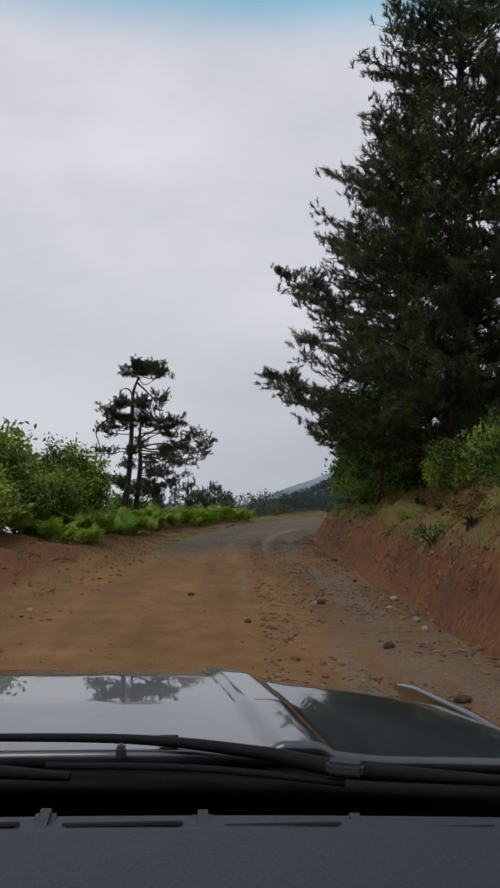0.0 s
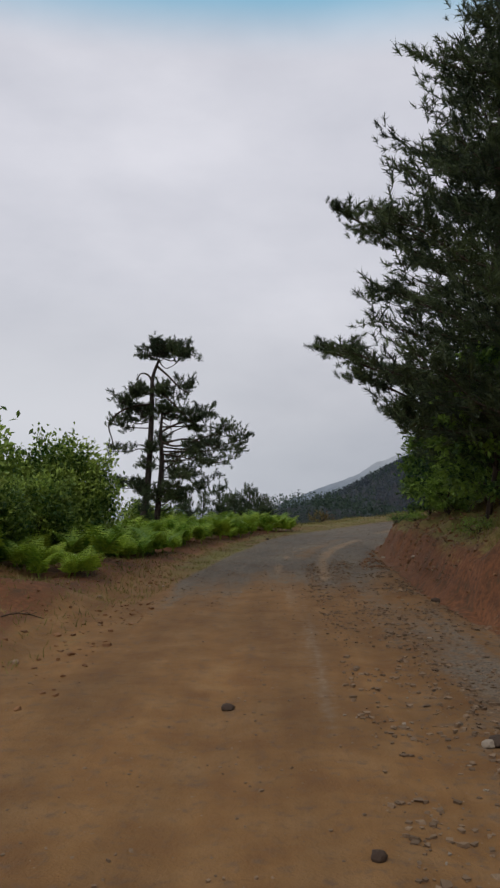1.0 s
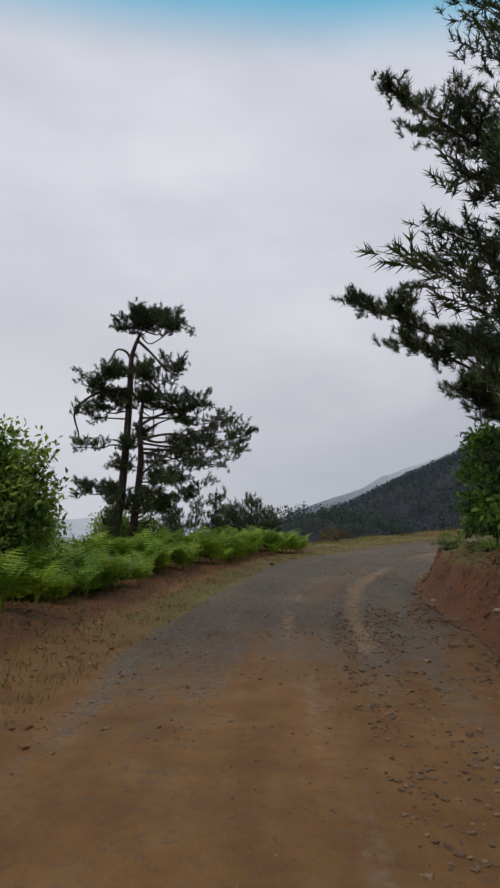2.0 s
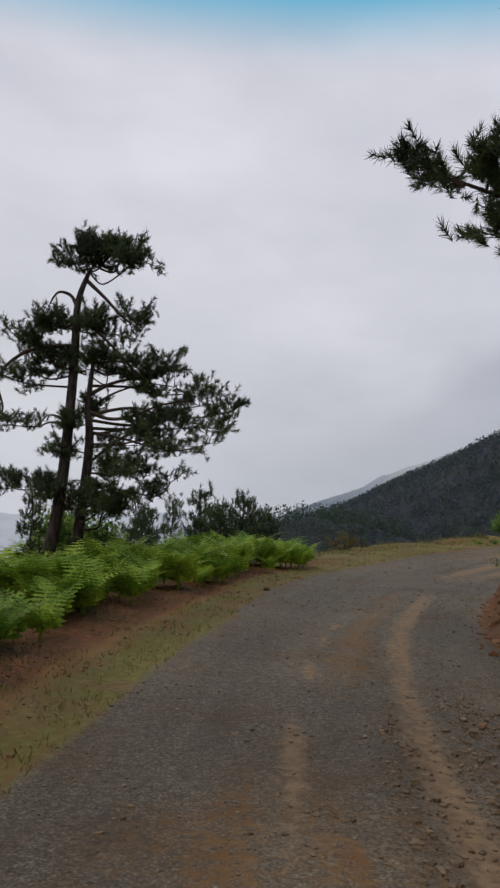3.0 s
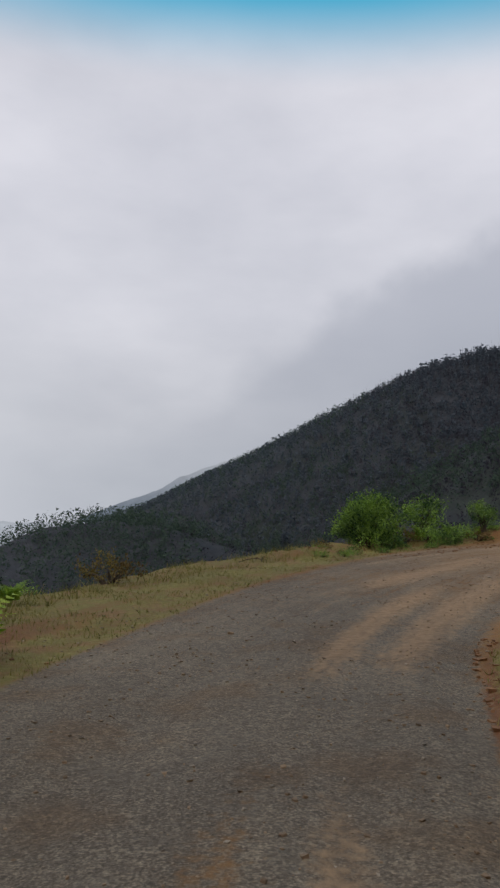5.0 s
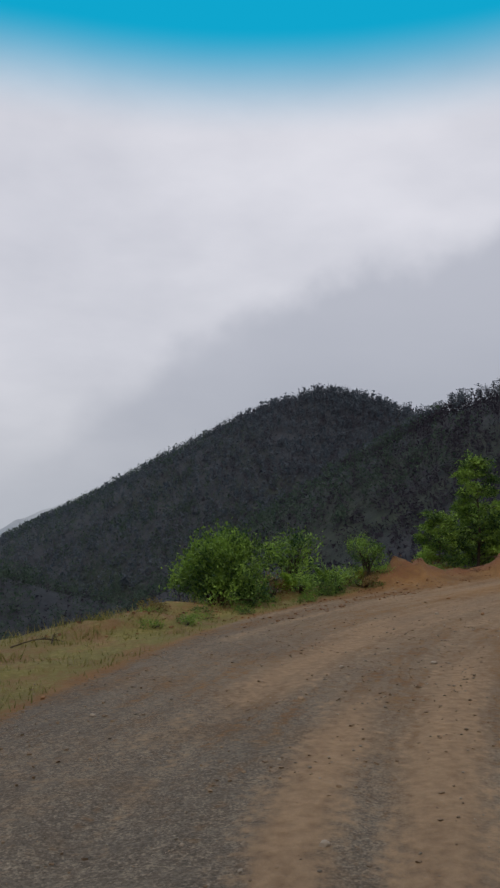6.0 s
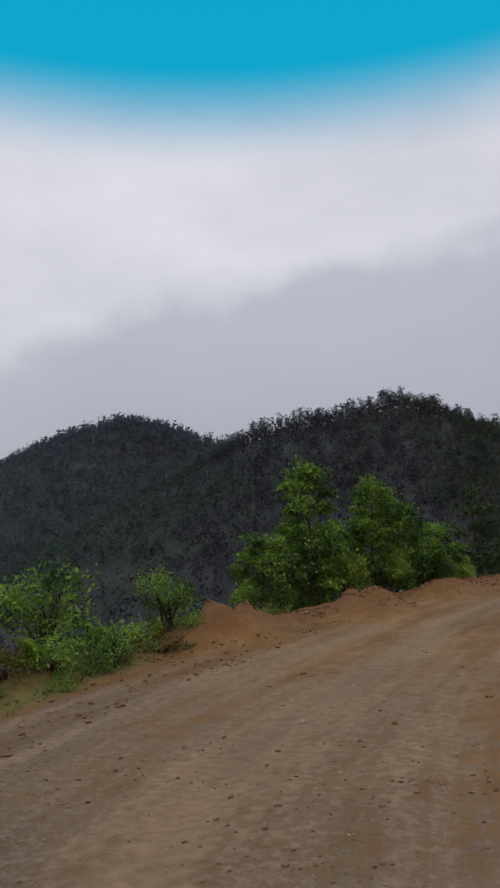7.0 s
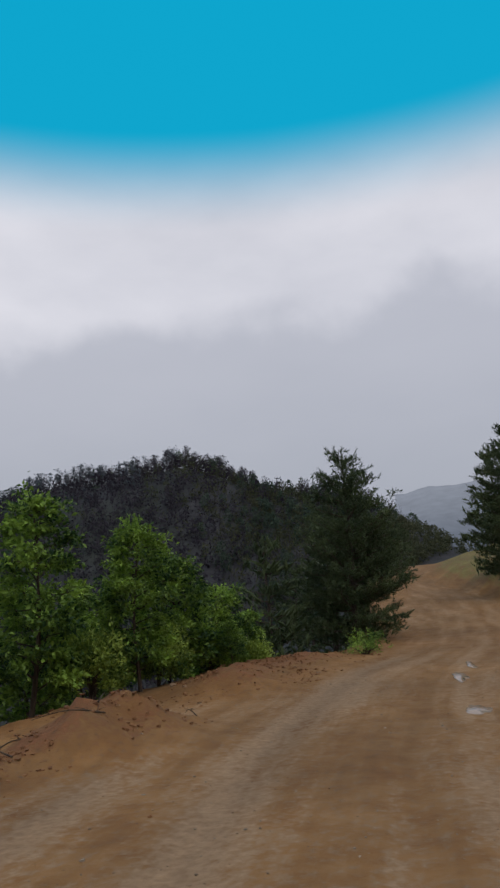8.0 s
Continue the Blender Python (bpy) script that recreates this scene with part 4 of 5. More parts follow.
# leafy young trees behind the clay mounds
def broadleaf(h, reach, limbs, seed, leaf=0.13, clump=38):
    """Trunk, limbs and leaves of a young broadleaf tree; reach: (share of the height, length of the limbs) pairs."""
    r = np.random.default_rng(seed)
    hs, rs = zip(*reach)
    t = np.linspace(0, 1, 12)
    line = np.stack([0.10 * np.sin(t * 5 + seed), 0.08 * np.sin(t * 6 + 2 * seed), t * h * 0.95 - 0.1], 1)
    wood = [tube(line, np.interp(t, [0, 0.5, 1], [0.06, 0.035, 0.01]), 7)]
    at, out = [], []
    for i in range(limbs):
        k = 0.10 + 0.86 * ((i + r.uniform(-0.4, 0.4)) / limbs)
        a = i * 2.4 + r.uniform(-0.5, 0.5)
        long = np.interp(k, hs, rs) * r.uniform(0.6, 1.12)
        way = np.array([math.cos(a), math.sin(a), 0])
        foot = np.array([np.interp(k, t, line[:, 0]), np.interp(k, t, line[:, 1]), k * h * 0.93])
        q = np.linspace(0, 1, 6)[:, None]
        limb = foot + way * long * q + np.array([0, 0, 1.0]) * long * (0.62 * q - 0.30 * q ** 2) * r.uniform(0.5, 1.3) + np.concatenate([np.zeros((1, 3)), r.normal(0, 0.05, (5, 3))])
        wood.append(tube(limb, np.linspace(0.018, 0.005, 6), 4))
        side = np.array([-way[1], way[0], 0])
        for u in np.linspace(0.35, 1.0, max(3, int(long / 0.22))):
            p = limb[min(int(u * 5), 4)] * (1 - (u * 5) % 1) + limb[min(int(u * 5) + 1, 5)] * ((u * 5) % 1)
            for sign in (-1, 1):
                twig = way * r.uniform(0.2, 0.9) + side * sign * r.uniform(0.2, 1.0) + [0, 0, r.uniform(-0.1, 0.6)]
                c = p + twig * r.uniform(0.12, 0.38)
                wood.append(tube([p, (p + c) / 2 + [0, 0, 0.02], c], [0.006, 0.005, 0.003], 3))
                m = int(clump * r.uniform(0.6, 1.3))
                at.append(c + r.normal(0, 1, (m, 3)) * [0.115, 0.115, 0.055])
                out.append(np.repeat((way * 0.6 + twig * 0.5)[None], m, 0) + [0, 0, 0.1])
    p = line[-1]
    for _ in range(7):
        m = clump
        c = p + r.normal(0, 0.14, 3) + [0, 0, -0.1]
        at.append(c + r.normal(0, 1, (m, 3)) * [0.1, 0.1, 0.08])
        out.append(np.tile([0, 0, 0.6], (m, 1)))
    return mesh_of("woody_base", wood, [TWIG], True), mesh_of("foliage", [leaves(np.concatenate(at), leaf, np.concatenate(out), 0, 0.35)], [LEAVES])


SLENDER = broadleaf(4.6, [(0, 0.45), (0.25, 0.8), (0.5, 0.85), (0.8, 0.6), (1, 0.25)], 34, 11)
BROAD = broadleaf(4.6, [(0, 0.7), (0.3, 1.2), (0.55, 1.15), (0.8, 0.75), (1, 0.3)], 42, 12)
BUSHY = broadleaf(3.6, [(0, 0.9), (0.25, 1.25), (0.55, 1.15), (0.85, 0.7), (1, 0.3)], 38, 13)
for kind, tall, x, y, turn, top in ((SLENDER, 4.6, 22.2, 60.8, 0, 5.0), (BROAD, 4.6, 24.5, 60.5, 40, 4.5), (BUSHY, 3.6, 20.4, 60.7, 100, 2.85), (BUSHY, 3.6, 26.7, 61.6, 130, 3.95), (BUSHY, 3.6, 28.7, 62.0, 60, 3.3),
                                    (BUSHY, 3.6, 30.3, 62.4, 220, 2.6), (BROAD, 4.6, 25.6, 63.2, 10, 3.3), (SLENDER, 4.6, 23.2, 62.4, 90, 3.4), (BUSHY, 3.6, 27.6, 60.6, 300, 2.3)):
    base = height_at(x, y)
    put_bush(kind, x, y, "leafy young broadleaf tree behind the clay mounds", "young broadleaf trees", turn, (top - base) / tall, "broadleaf_tree", "tree")

for x, y, turn, size in ((23.3, 60.6, 90, 0.6), (25.8, 61.2, 200, 0.6), (27.8, 61.4, 30, 0.5), (29.8, 61.8, 120, 0.5)):
    put_bush(SIDE_BUSH, x, y, "leafy undergrowth at the foot of the young trees", "undergrowth", turn, size)


SAPLING = broadleaf(3.0, [(0, 0.5), (0.3, 0.95), (0.65, 0.8), (1, 0.3)], 26, 14)
for x, y, turn, top in ((3.7, 29.0, 0, 3.5), (3.3, 20.4, 120, 4.4), (3.5, 25.0, 240, 2.7)):
    put_bush(SAPLING, x, y, "slender light green broadleaf sapling growing on the bank", "bank plants", turn, (top - height_at(x, y)) / 3.0, "broadleaf_sapling", "tree")

# ---- bracken, grass, stones ----
def frond_plant(n, size):
    chunks = []
    for i in range(n):
        a = i * 6.283 / n + rng.uniform(-0.4, 0.4)
        out = np.array([math.cos(a), math.sin(a), 0])
        side = np.array([-math.sin(a), math.cos(a), 0])
        long = size * rng.uniform(0.75, 1.2)
        t = np.linspace(0, 1, 15)[:, None]
        line = out * long * (0.14 * t + 0.5 * t ** 2) + np.array([0, 0, 1.0]) * long * (1.12 * t - 0.42 * t ** 2.6)
        chunks.append(tube(line, np.linspace(0.006, 0.002, 15), 3))
        v, f = [], []
        for j in range(4, 15):
            w = long * 0.3 * (1 - (j - 4) / 11.5)
            ahead = line[min(j + 1, 14)] - line[j - 1]
            for sign in (-1, 1):
                for k in range(3):
                    u0, u1 = k / 3, (k + 1) / 3
                    base = line[j] + side * sign * w * u0 + ahead * 0.25 * u0 - [0, 0, 0.12 * w * u0]
                    tip = line[j] + side * sign * w * (u1 + 0.08) + ahead * 0.25 * u1 - [0, 0, 0.12 * w * u1]
                    grow = unit(ahead) * w * 0.22 * (1 - 0.5 * u0)
                    m = len(v)
                    v += [base - grow, base + grow, tip]
                    f.append([m, m + 1, m + 2])
        chunks.append((np.array(v), np.array(f), 0))
    return mesh_of("fronds", chunks, [FRONDS])


BRACKEN = [frond_plant(8, 1.05), frond_plant(7, 0.95), frond_plant(9, 1.1), frond_plant(6, 0.85)]


def strew(n, s0, s1, o0, o1, seed):
    r = np.random.default_rng(seed)
    return [(*place(s, o), r) for s, o in zip(r.uniform(s0, s1, n), r.uniform(o0, o1, n))]


def bracken():
    n = 0
    for s0, s1, o0, o1, count, tall in ((19.5, 27, -6.3, -3.9, 75, 0.78), (26, 38, -6.3, -3.95, 140, 0.82), (37, 41, -7.4, -5.6, 26, 0.7), (54, 58.5, -6.8, -5.6, 10, 0.55)):
        for x, y, r in strew(count, s0, s1, o0, o1, int(s0)):
            ob = new("bracken_fern", BRACKEN[n % 4])
            ob.matrix_basis = pose(x, y, height_at(x, y) - 0.03, r.uniform(-8, 8), r.uniform(-8, 8), r.uniform(0, 360)) @ Matrix.Scale(tall * r.uniform(0.65, 1.2), 4)
            tagged(ob, "fresh yellow-green bracken fern on the verge", "fern", "bracken along the verge")
            n += 1


bracken()


def scatter(n, s0, s1, o0, o1, seed):
    r = np.random.default_rng(seed)
    s, o = r.uniform(s0, s1, n), r.uniform(o0, o1, n)
    i = np.clip(np.searchsorted(RUN, s) - 1, 0, len(RUN) - 2)
    d = unit((LINE[i + 1] - LINE[i])[:, :2])
    p = LINE[i][:, :2] + d * (s - RUN[i])[:, None]
    x, y = p[:, 0] + d[:, 1] * o, p[:, 1] - d[:, 0] * o
    return x, y, s, o, r


def grass():
    chunks = []
    for n, s0, s1, o0, o1, tall, seed in ((44000, 18, 60, -7.0, -2.2, 0.055, 1), (9000, 36, 62, 0.9, 3.0, 0.07, 2), (16000, 4, 40, 2.5, 6.0, 0.16, 3), (2500, 8, 24, -5.5, -3.2, 0.08, 4), (3500, 40, 60, -7.2, -5.2, 0.16, 5)):
        x, y, s, o, r = scatter(n, s0, s1, o0, o1, seed)
        keep = (grain(x, y, 0.8, 31) + 0.6 * grain(x, y, 0.25, 32) + r.uniform(-0.4, 0.4, n) > -0.05) & ((o < left_edge(s) - 0.05) | (o > toe(s) - 0.1))
        x, y, k = x[keep], y[keep], int(keep.sum())
        z = ground(x, y)
        a = r.uniform(0, 6.28, k)
        h = tall * r.uniform(0.4, 1.4, k)
        lean = r.normal(0, 0.5, (k, 2)) * h[:, None]
        w = 0.006 + 0.05 * h * 0.3
        v = np.stack([np.stack([x - np.cos(a) * w, y - np.sin(a) * w, z - 0.01], 1), np.stack([x + np.cos(a) * w, y + np.sin(a) * w, z - 0.01], 1), np.stack([x + lean[:, 0], y + lean[:, 1], z + h], 1)], 1)
        chunks.append((v.reshape(-1, 3), np.arange(3 * k).reshape(-1, 3), 0))
    tagged(new("grass", mesh_of("grass", chunks, [GRASS])), "short yellowish-green grass on the verges", "grass", kind="stuff")


grass()

CUBE = np.array([(a, b, c) for c in (-1, 1) for b in (-1, 1) for a in (-1, 1)], float)
CUBE_FACES = np.array([(0, 2, 3, 1), (4, 5, 7, 6), (0, 1, 5, 4), (2, 6, 7, 3), (0, 4, 6, 2), (1, 3, 7, 5)])


def pebbles(name, n_spots, mat, label, heaps=()):
    """Loose stones strewn over stretches of the road (run from, to, offset from, to, size from, to) and over heaps."""
    chunks = []
    for n, s0, s1, o0, o1, lo, hi, seed in list(n_spots) + [(int(300 * h[3]), h, 0, 0, 0, 0.01, 0.055, 600 + i) for i, h in enumerate(heaps)]:
        if isinstance(s0, tuple):
            r = np.random.default_rng(seed)
            a, d = r.uniform(0, 6.28, n), s0[3] * np.sqrt(r.uniform(0, 1.6, n))
            x, y = s0[0] + d * np.cos(a), s0[1] + d * np.sin(a)
        else:
            x, y, s, o, r = scatter(n, s0, s1, o0, o1, seed)
        keep = grain(x, y, 0.9, 41) + 0.7 * grain(x, y, 0.3, 42) + r.uniform(-0.5, 0.5, n) > -0.1
        x, y, k = x[keep], y[keep], int(keep.sum())
        z = ground(x, y)
        size = lo + (hi - lo) * r.uniform(0, 1, k) ** 2.6
        v = CUBE[None] * (1 + r.uniform(-0.62, 0.3, (k, 8, 3))) * size[:, None, None] * r.uniform(0.6, 1.2, (k, 1, 3)) * [0.6, 0.6, 0.38]
        a = r.uniform(0, 6.28, k)
        c, q = np.cos(a)[:, None], np.sin(a)[:, None]
        v = np.stack([v[..., 0] * c - v[..., 1] * q + x[:, None], v[..., 0] * q + v[..., 1] * c + y[:, None], v[..., 2] + z[:, None] + size[:, None] * 0.1], -1)
        f = (np.arange(k)[:, None, None] * 8 + CUBE_FACES[None]).reshape(-1, 4)
        chunks.append((v.reshape(-1, 3), f, 0))
    tagged(new(name, mesh_of(name, chunks, [mat])), label, "gravel", kind="stuff")


pebbles("gravel", [(4000, 3, 24, -3.2, -0.2, 0.005, 0.02, 51), (15000, 3, 26, -0.2, 2.6, 0.007, 0.045, 52), (60, 3, 27, 0.1, 2.3, 0.045, 0.08, 56), (9500, 18, 52, -4.2, 1.6, 0.006, 0.03, 53), (5000, 46, 70, -5.0, 2.6, 0.005, 0.018, 54), (3000, 8, 40, 1.6, 3.4, 0.008, 0.05, 55)], STONE, "loose brown stones on the track")
pebbles("pale_gravel", [(600, 3, 26, -0.4, 2.6, 0.006, 0.03, 57), (4500, 18, 52, -4.2, 1.6, 0.005, 0.028, 58), (1800, 46, 72, -5.0, 2.6, 0.005, 0.028, 59)], PALE_STONE, "loose pale grey stones on the track")
pebbles("clods", [(1800, 5, 24, -5.6, -2.6, 0.01, 0.06, 61), (2500, 24, 41, 1.0, 2.8, 0.01, 0.08, 62), (1800, 20, 38, -4.4, -3.0, 0.01, 0.05, 63), (4500, 50, 76, -6.2, -3.4, 0.008, 0.055, 64), (4000, 3, 26, 2.0, 5.0, 0.01, 0.08, 65)], CLOD, "crumbled orange clay clods along the edges", MOUNDS)


def stone_mesh(seed):
    """A worn, uneven stone."""
    r = np.random.default_rng(seed)
    bm = bmesh.new()
    bmesh.ops.create_icosphere(bm, subdivisions=2, radius=1.0)
    knocks = [(Vector(r.normal(size=3)).normalized(), r.uniform(0.55, 0.85)) for _ in range(9)]
    for v in bm.verts:
        for way, cut in knocks:
            d = v.co.dot(way)
            if d > cut:
                v.co -= way * (d - cut)
        v.co *= r.uniform(0.95, 1.05)
    me = bpy.data.meshes.new("stone")
    bm.to_mesh(me)
    bm.free()
    return me


def loose_stones():
    r = np.random.default_rng(131)
    kinds = [stone_mesh(k) for k in range(5)]
    for me, mat in zip(kinds, (STONE, CLOD, STONE, PALE_STONE, CLOD)):
        me.materials.append(mat)
    spots = [(s, o, 0.05) for s, o in zip(r.uniform(9, 26, 18), r.uniform(0.6, 2.3, 18))] + [(s, o, 0.045) for s, o in zip(r.uniform(9, 22, 8), r.uniform(-3.6, -2.2, 8))]
    spots += [(s, o, 0.06) for s, o in zip(r.uniform(27, 40, 12), r.uniform(1.1, 2.0, 12))] + [(s, o, 0.035) for s, o in zip(r.uniform(40, 60, 14), r.uniform(-3.8, 0.6, 14))] + [(s, o, 0.06) for s, o in zip(r.uniform(57, 70, 12), r.uniform(-5.6, -4.2, 12))]
    for i, (s, o, size) in enumerate(spots):
        x, y = place(s, o)
        k = size * r.uniform(0.6, 1.5)
        ob = new("stone", kinds[i % 5])
        ob.matrix_basis = pose(x, y, height_at(x, y) + 0.2 * k, r.uniform(-20, 20), r.uniform(-20, 20), r.uniform(0, 360)) @ Matrix.Diagonal((k * r.uniform(0.8, 1.3), k * r.uniform(0.7, 1.1), k * r.uniform(0.5, 0.8), 1))
        tagged(ob, ("angular brown stone lying on the track", "orange clay lump lying on the track", "angular brown stone lying on the track", "pale grey stone lying on the track", "orange clay lump lying on the track")[i % 5], "stone", "loose stones")


loose_stones()


# ---- woods on the far hills ----
def far_wood(name, spots, mat, label, seed, blades, cone=True, clear=-25, grain_size=0.17, beyond=0.0):
    """Ragged crowns in one mesh; spots: x, y, height, radius arrays."""
    r = np.random.default_rng(seed)
    x, y, h, w = spots
    s, off, _ = along(x, y)
    x, y, h, w = (q[(off < clear) & (np.hypot(x, y) > beyond)] for q in (x, y, h, w))
    n = len(x)
    z = ground(x, y)
    u = r.uniform(0.05, 1.0, (n, blades))
    rad = w[:, None] * ((1.08 - u) if cone else np.sqrt(np.clip(1.05 - (2 * u - 1) ** 2, 0.02, 1))) * r.uniform(0.4, 1.15, (n, blades))
    a = r.uniform(0, 6.28, (n, blades))
    c = np.stack([x[:, None] + rad * np.cos(a), y[:, None] + rad * np.sin(a), z[:, None] + u * h[:, None]], -1)
    k = grain_size * w[:, None, None, None] * r.normal(0, 1, (n, blades, 3, 3))
    v = (c[:, :, None] + k).reshape(-1, 3)
    return tagged(new(name, mesh_of(name, [(v, np.arange(len(v)).reshape(-1, 3), 0)], [mat])), label, "forest", kind="stuff")


def hill_spots(crest, n, spread, seed, h0, h1, away=0.15):
    """Places on the near side of a crest line, thickest at the top."""
    r = np.random.default_rng(seed)
    c = spline(crest, 12)
    p = c[r.integers(0, len(c), n)]
    q = (r.random(n) ** 1.2 * (1 + away) - away) * spread
    d = unit(p[:, :2])
    j = r.normal(0, spread * 0.05 + 3, (n, 2))
    x, y = p[:, 0] - d[:, 0] * q + j[:, 0], p[:, 1] - d[:, 1] * q + j[:, 1]
    h = r.uniform(h0, h1, n)
    return x, y, h, h * r.uniform(0.22, 0.36, n)


def merge(*sets):
    return tuple(np.concatenate(k) for k in zip(*sets))


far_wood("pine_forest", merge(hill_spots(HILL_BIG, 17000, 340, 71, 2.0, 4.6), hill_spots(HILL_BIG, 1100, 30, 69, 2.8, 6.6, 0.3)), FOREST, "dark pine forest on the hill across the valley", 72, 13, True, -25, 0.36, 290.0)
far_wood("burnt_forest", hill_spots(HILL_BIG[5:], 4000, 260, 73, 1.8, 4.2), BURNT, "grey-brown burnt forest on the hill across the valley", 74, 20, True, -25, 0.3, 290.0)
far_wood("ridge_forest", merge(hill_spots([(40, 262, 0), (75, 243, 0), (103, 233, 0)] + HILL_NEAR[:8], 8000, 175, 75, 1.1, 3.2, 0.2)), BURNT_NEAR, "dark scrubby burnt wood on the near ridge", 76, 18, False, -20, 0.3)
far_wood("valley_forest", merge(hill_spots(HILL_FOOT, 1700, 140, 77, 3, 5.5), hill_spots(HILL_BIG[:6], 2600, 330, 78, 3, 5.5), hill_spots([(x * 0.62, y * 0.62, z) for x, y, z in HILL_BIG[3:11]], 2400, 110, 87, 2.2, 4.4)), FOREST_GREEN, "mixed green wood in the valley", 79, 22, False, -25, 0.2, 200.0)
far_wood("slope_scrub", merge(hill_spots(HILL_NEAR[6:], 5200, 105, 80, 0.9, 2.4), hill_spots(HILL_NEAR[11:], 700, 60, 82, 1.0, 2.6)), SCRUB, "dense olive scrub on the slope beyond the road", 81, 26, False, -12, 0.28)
far_wood("slope_bushes", merge(hill_spots(HILL_NEAR[7:], 260, 60, 90, 2.0, 3.6)), FOREST_GREEN, "green bushes on the slope beyond the road", 91, 220, False)


def crest_trees(name, crest, n, seed, h0, h1, mat, label, spread=10.0):
    """Small ragged trees along a crest: thin stems with a few loose tiers of foliage."""
    x, y, h, w = hill_spots(crest, n, spread, seed, h0, h1, 0.6)
    off = along(x, y)[1]
    x, y, h = (q[off < -25] for q in (x, y, h))
    r = np.random.default_rng(seed)
    z = ground(x, y)
    chunks = []
    for tx, ty, tz, th in zip(x, y, z, h):
        chunks.append(tube([(tx, ty, tz - 0.3), (tx + r.normal(0, 0.1), ty, tz + th * 0.5), (tx + r.normal(0, 0.15), ty, tz + th)], [0.06 + 0.015 * th, 0.05, 0.02], 4)[:2] + (0,))
        wide, flat = r.uniform(0.16, 0.38), r.uniform(0.25, 0.6)
        for u in np.linspace(flat, 1.0, r.integers(4, 8)):
            a = r.uniform(0, 6.28)
            reach = th * wide * r.uniform(0.2, 1.0) * (1.25 - 0.8 * u)
            c = np.array([tx + reach * math.cos(a), ty + reach * math.sin(a), tz + th * u])
            k = 34
            q = c + r.normal(0, 1, (k, 3)) * th * wide * [0.34, 0.34, 0.17]
            v = (q[:, None] + r.normal(0, 1, (k, 3, 3)) * 0.028 * th).reshape(-1, 3)
            chunks.append((v, np.arange(3 * k).reshape(-1, 3), 0))
    return tagged(new(name, mesh_of(name, chunks, [mat])), label, "forest", kind="stuff")


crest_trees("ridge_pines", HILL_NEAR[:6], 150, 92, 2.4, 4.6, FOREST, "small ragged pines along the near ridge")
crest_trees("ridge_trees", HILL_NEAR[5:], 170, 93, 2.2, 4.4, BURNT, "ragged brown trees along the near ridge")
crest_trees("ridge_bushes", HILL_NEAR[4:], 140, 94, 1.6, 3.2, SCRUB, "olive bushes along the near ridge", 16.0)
near_slope = np.random.default_rng(85)
near_x, near_y = near_slope.uniform(-35, 115, 2200), near_slope.uniform(45, 135, 2200)
near_h = near_slope.uniform(0.8, 2.4, 2200)
far_wood("valley_scrub", (near_x, near_y, near_h, near_h * 0.55), FOREST_GREEN, "low green scrub on the valley side", 86, 38, False, -11.5, 0.12)


def bare_stems(name, crest, n, seed, h0, h1, label):
    """Thin dead stems along a crest."""
    x, y, h, w = hill_spots(crest, n, 60, seed, h0, h1)
    off = along(x, y)[1]
    x, y, h = (q[off < -30] for q in (x, y, h))
    n = len(x)
    r = np.random.default_rng(seed)
    z = ground(x, y)
    a = r.uniform(0, 6.28, n)
    t = 0.05 + 0.025 * h * 0.3
    lean = r.normal(0, 0.06, (n, 2)) * h[:, None]
    base = np.stack([x, y, z], 1)
    side = np.stack([np.cos(a) * t, np.sin(a) * t, 0 * a], 1)
    cross = np.stack([-np.sin(a) * t, np.cos(a) * t, 0 * a], 1)
    tip = base + np.stack([lean[:, 0], lean[:, 1], h], 1)
    v = np.stack([base - side, base + side, base + cross, tip], 1).reshape(-1, 3)
    i = np.arange(n)[:, None, None] * 4
    f = (i + np.array([(0, 1, 3), (1, 2, 3), (2, 0, 3)])[None]).reshape(-1, 3)
    tagged(new(name, mesh_of(name, [(v, f, 0)], [BURNT])), label, "forest", kind="stuff")


bare_stems("dead_trees", HILL_BIG[5:12], 900, 83, 4, 8.5, "thin grey dead stems along the hilltop")
bare_stems("dead_saplings", HILL_NEAR, 700, 84, 2.5, 5, "thin dead stems along the near ridge")
RIDGE_PINES = [(HILL_NEAR, 0.52, 0.42), (HILL_NEAR, 0.31, 0.3), (HILL_NEAR, 0.36, 0.36), (HILL_NEAR, 0.47, 0.32), (HILL_NEAR, 0.7, 0.34)]
for crest, k, size in RIDGE_PINES:
    c = spline(crest, 20)
    q = c[int(k * (len(c) - 1))]
    put_pine(ROAD_BACK, q[0], q[1], "dark pine standing out on the near ridge", "ridge pines", k * 700, size * 1.9)


# ---- single stones and fallen wood ----
def stone(x, y, size, mat, label, seed):
    r = np.random.default_rng(seed)
    bm = bmesh.new()
    bmesh.ops.create_icosphere(bm, subdivisions=2, radius=size / 2)
    stretch = r.uniform(0.7, 1.3, 3) * [1, 1, 0.7]
    for v in bm.verts:
        k = 1 + 0.22 * noise.noise(v.co * (3.2 / size) + Vector((seed, 0, 0))) + 0.1 * noise.noise(v.co * (8 / size))
        v.co = Vector([c * q * k for c, q in zip(v.co, stretch)])
    me = bpy.data.meshes.new("stone")
    bm.to_mesh(me)
    bm.free()
    me.materials.append(mat)
    ob = new("stone", me)
    ob.matrix_basis = pose(x, y, height_at(x, y) + size * 0.14, 0, 0, float(r.uniform(0, 360)))
    tagged(ob, label, "stone", "loose stones")


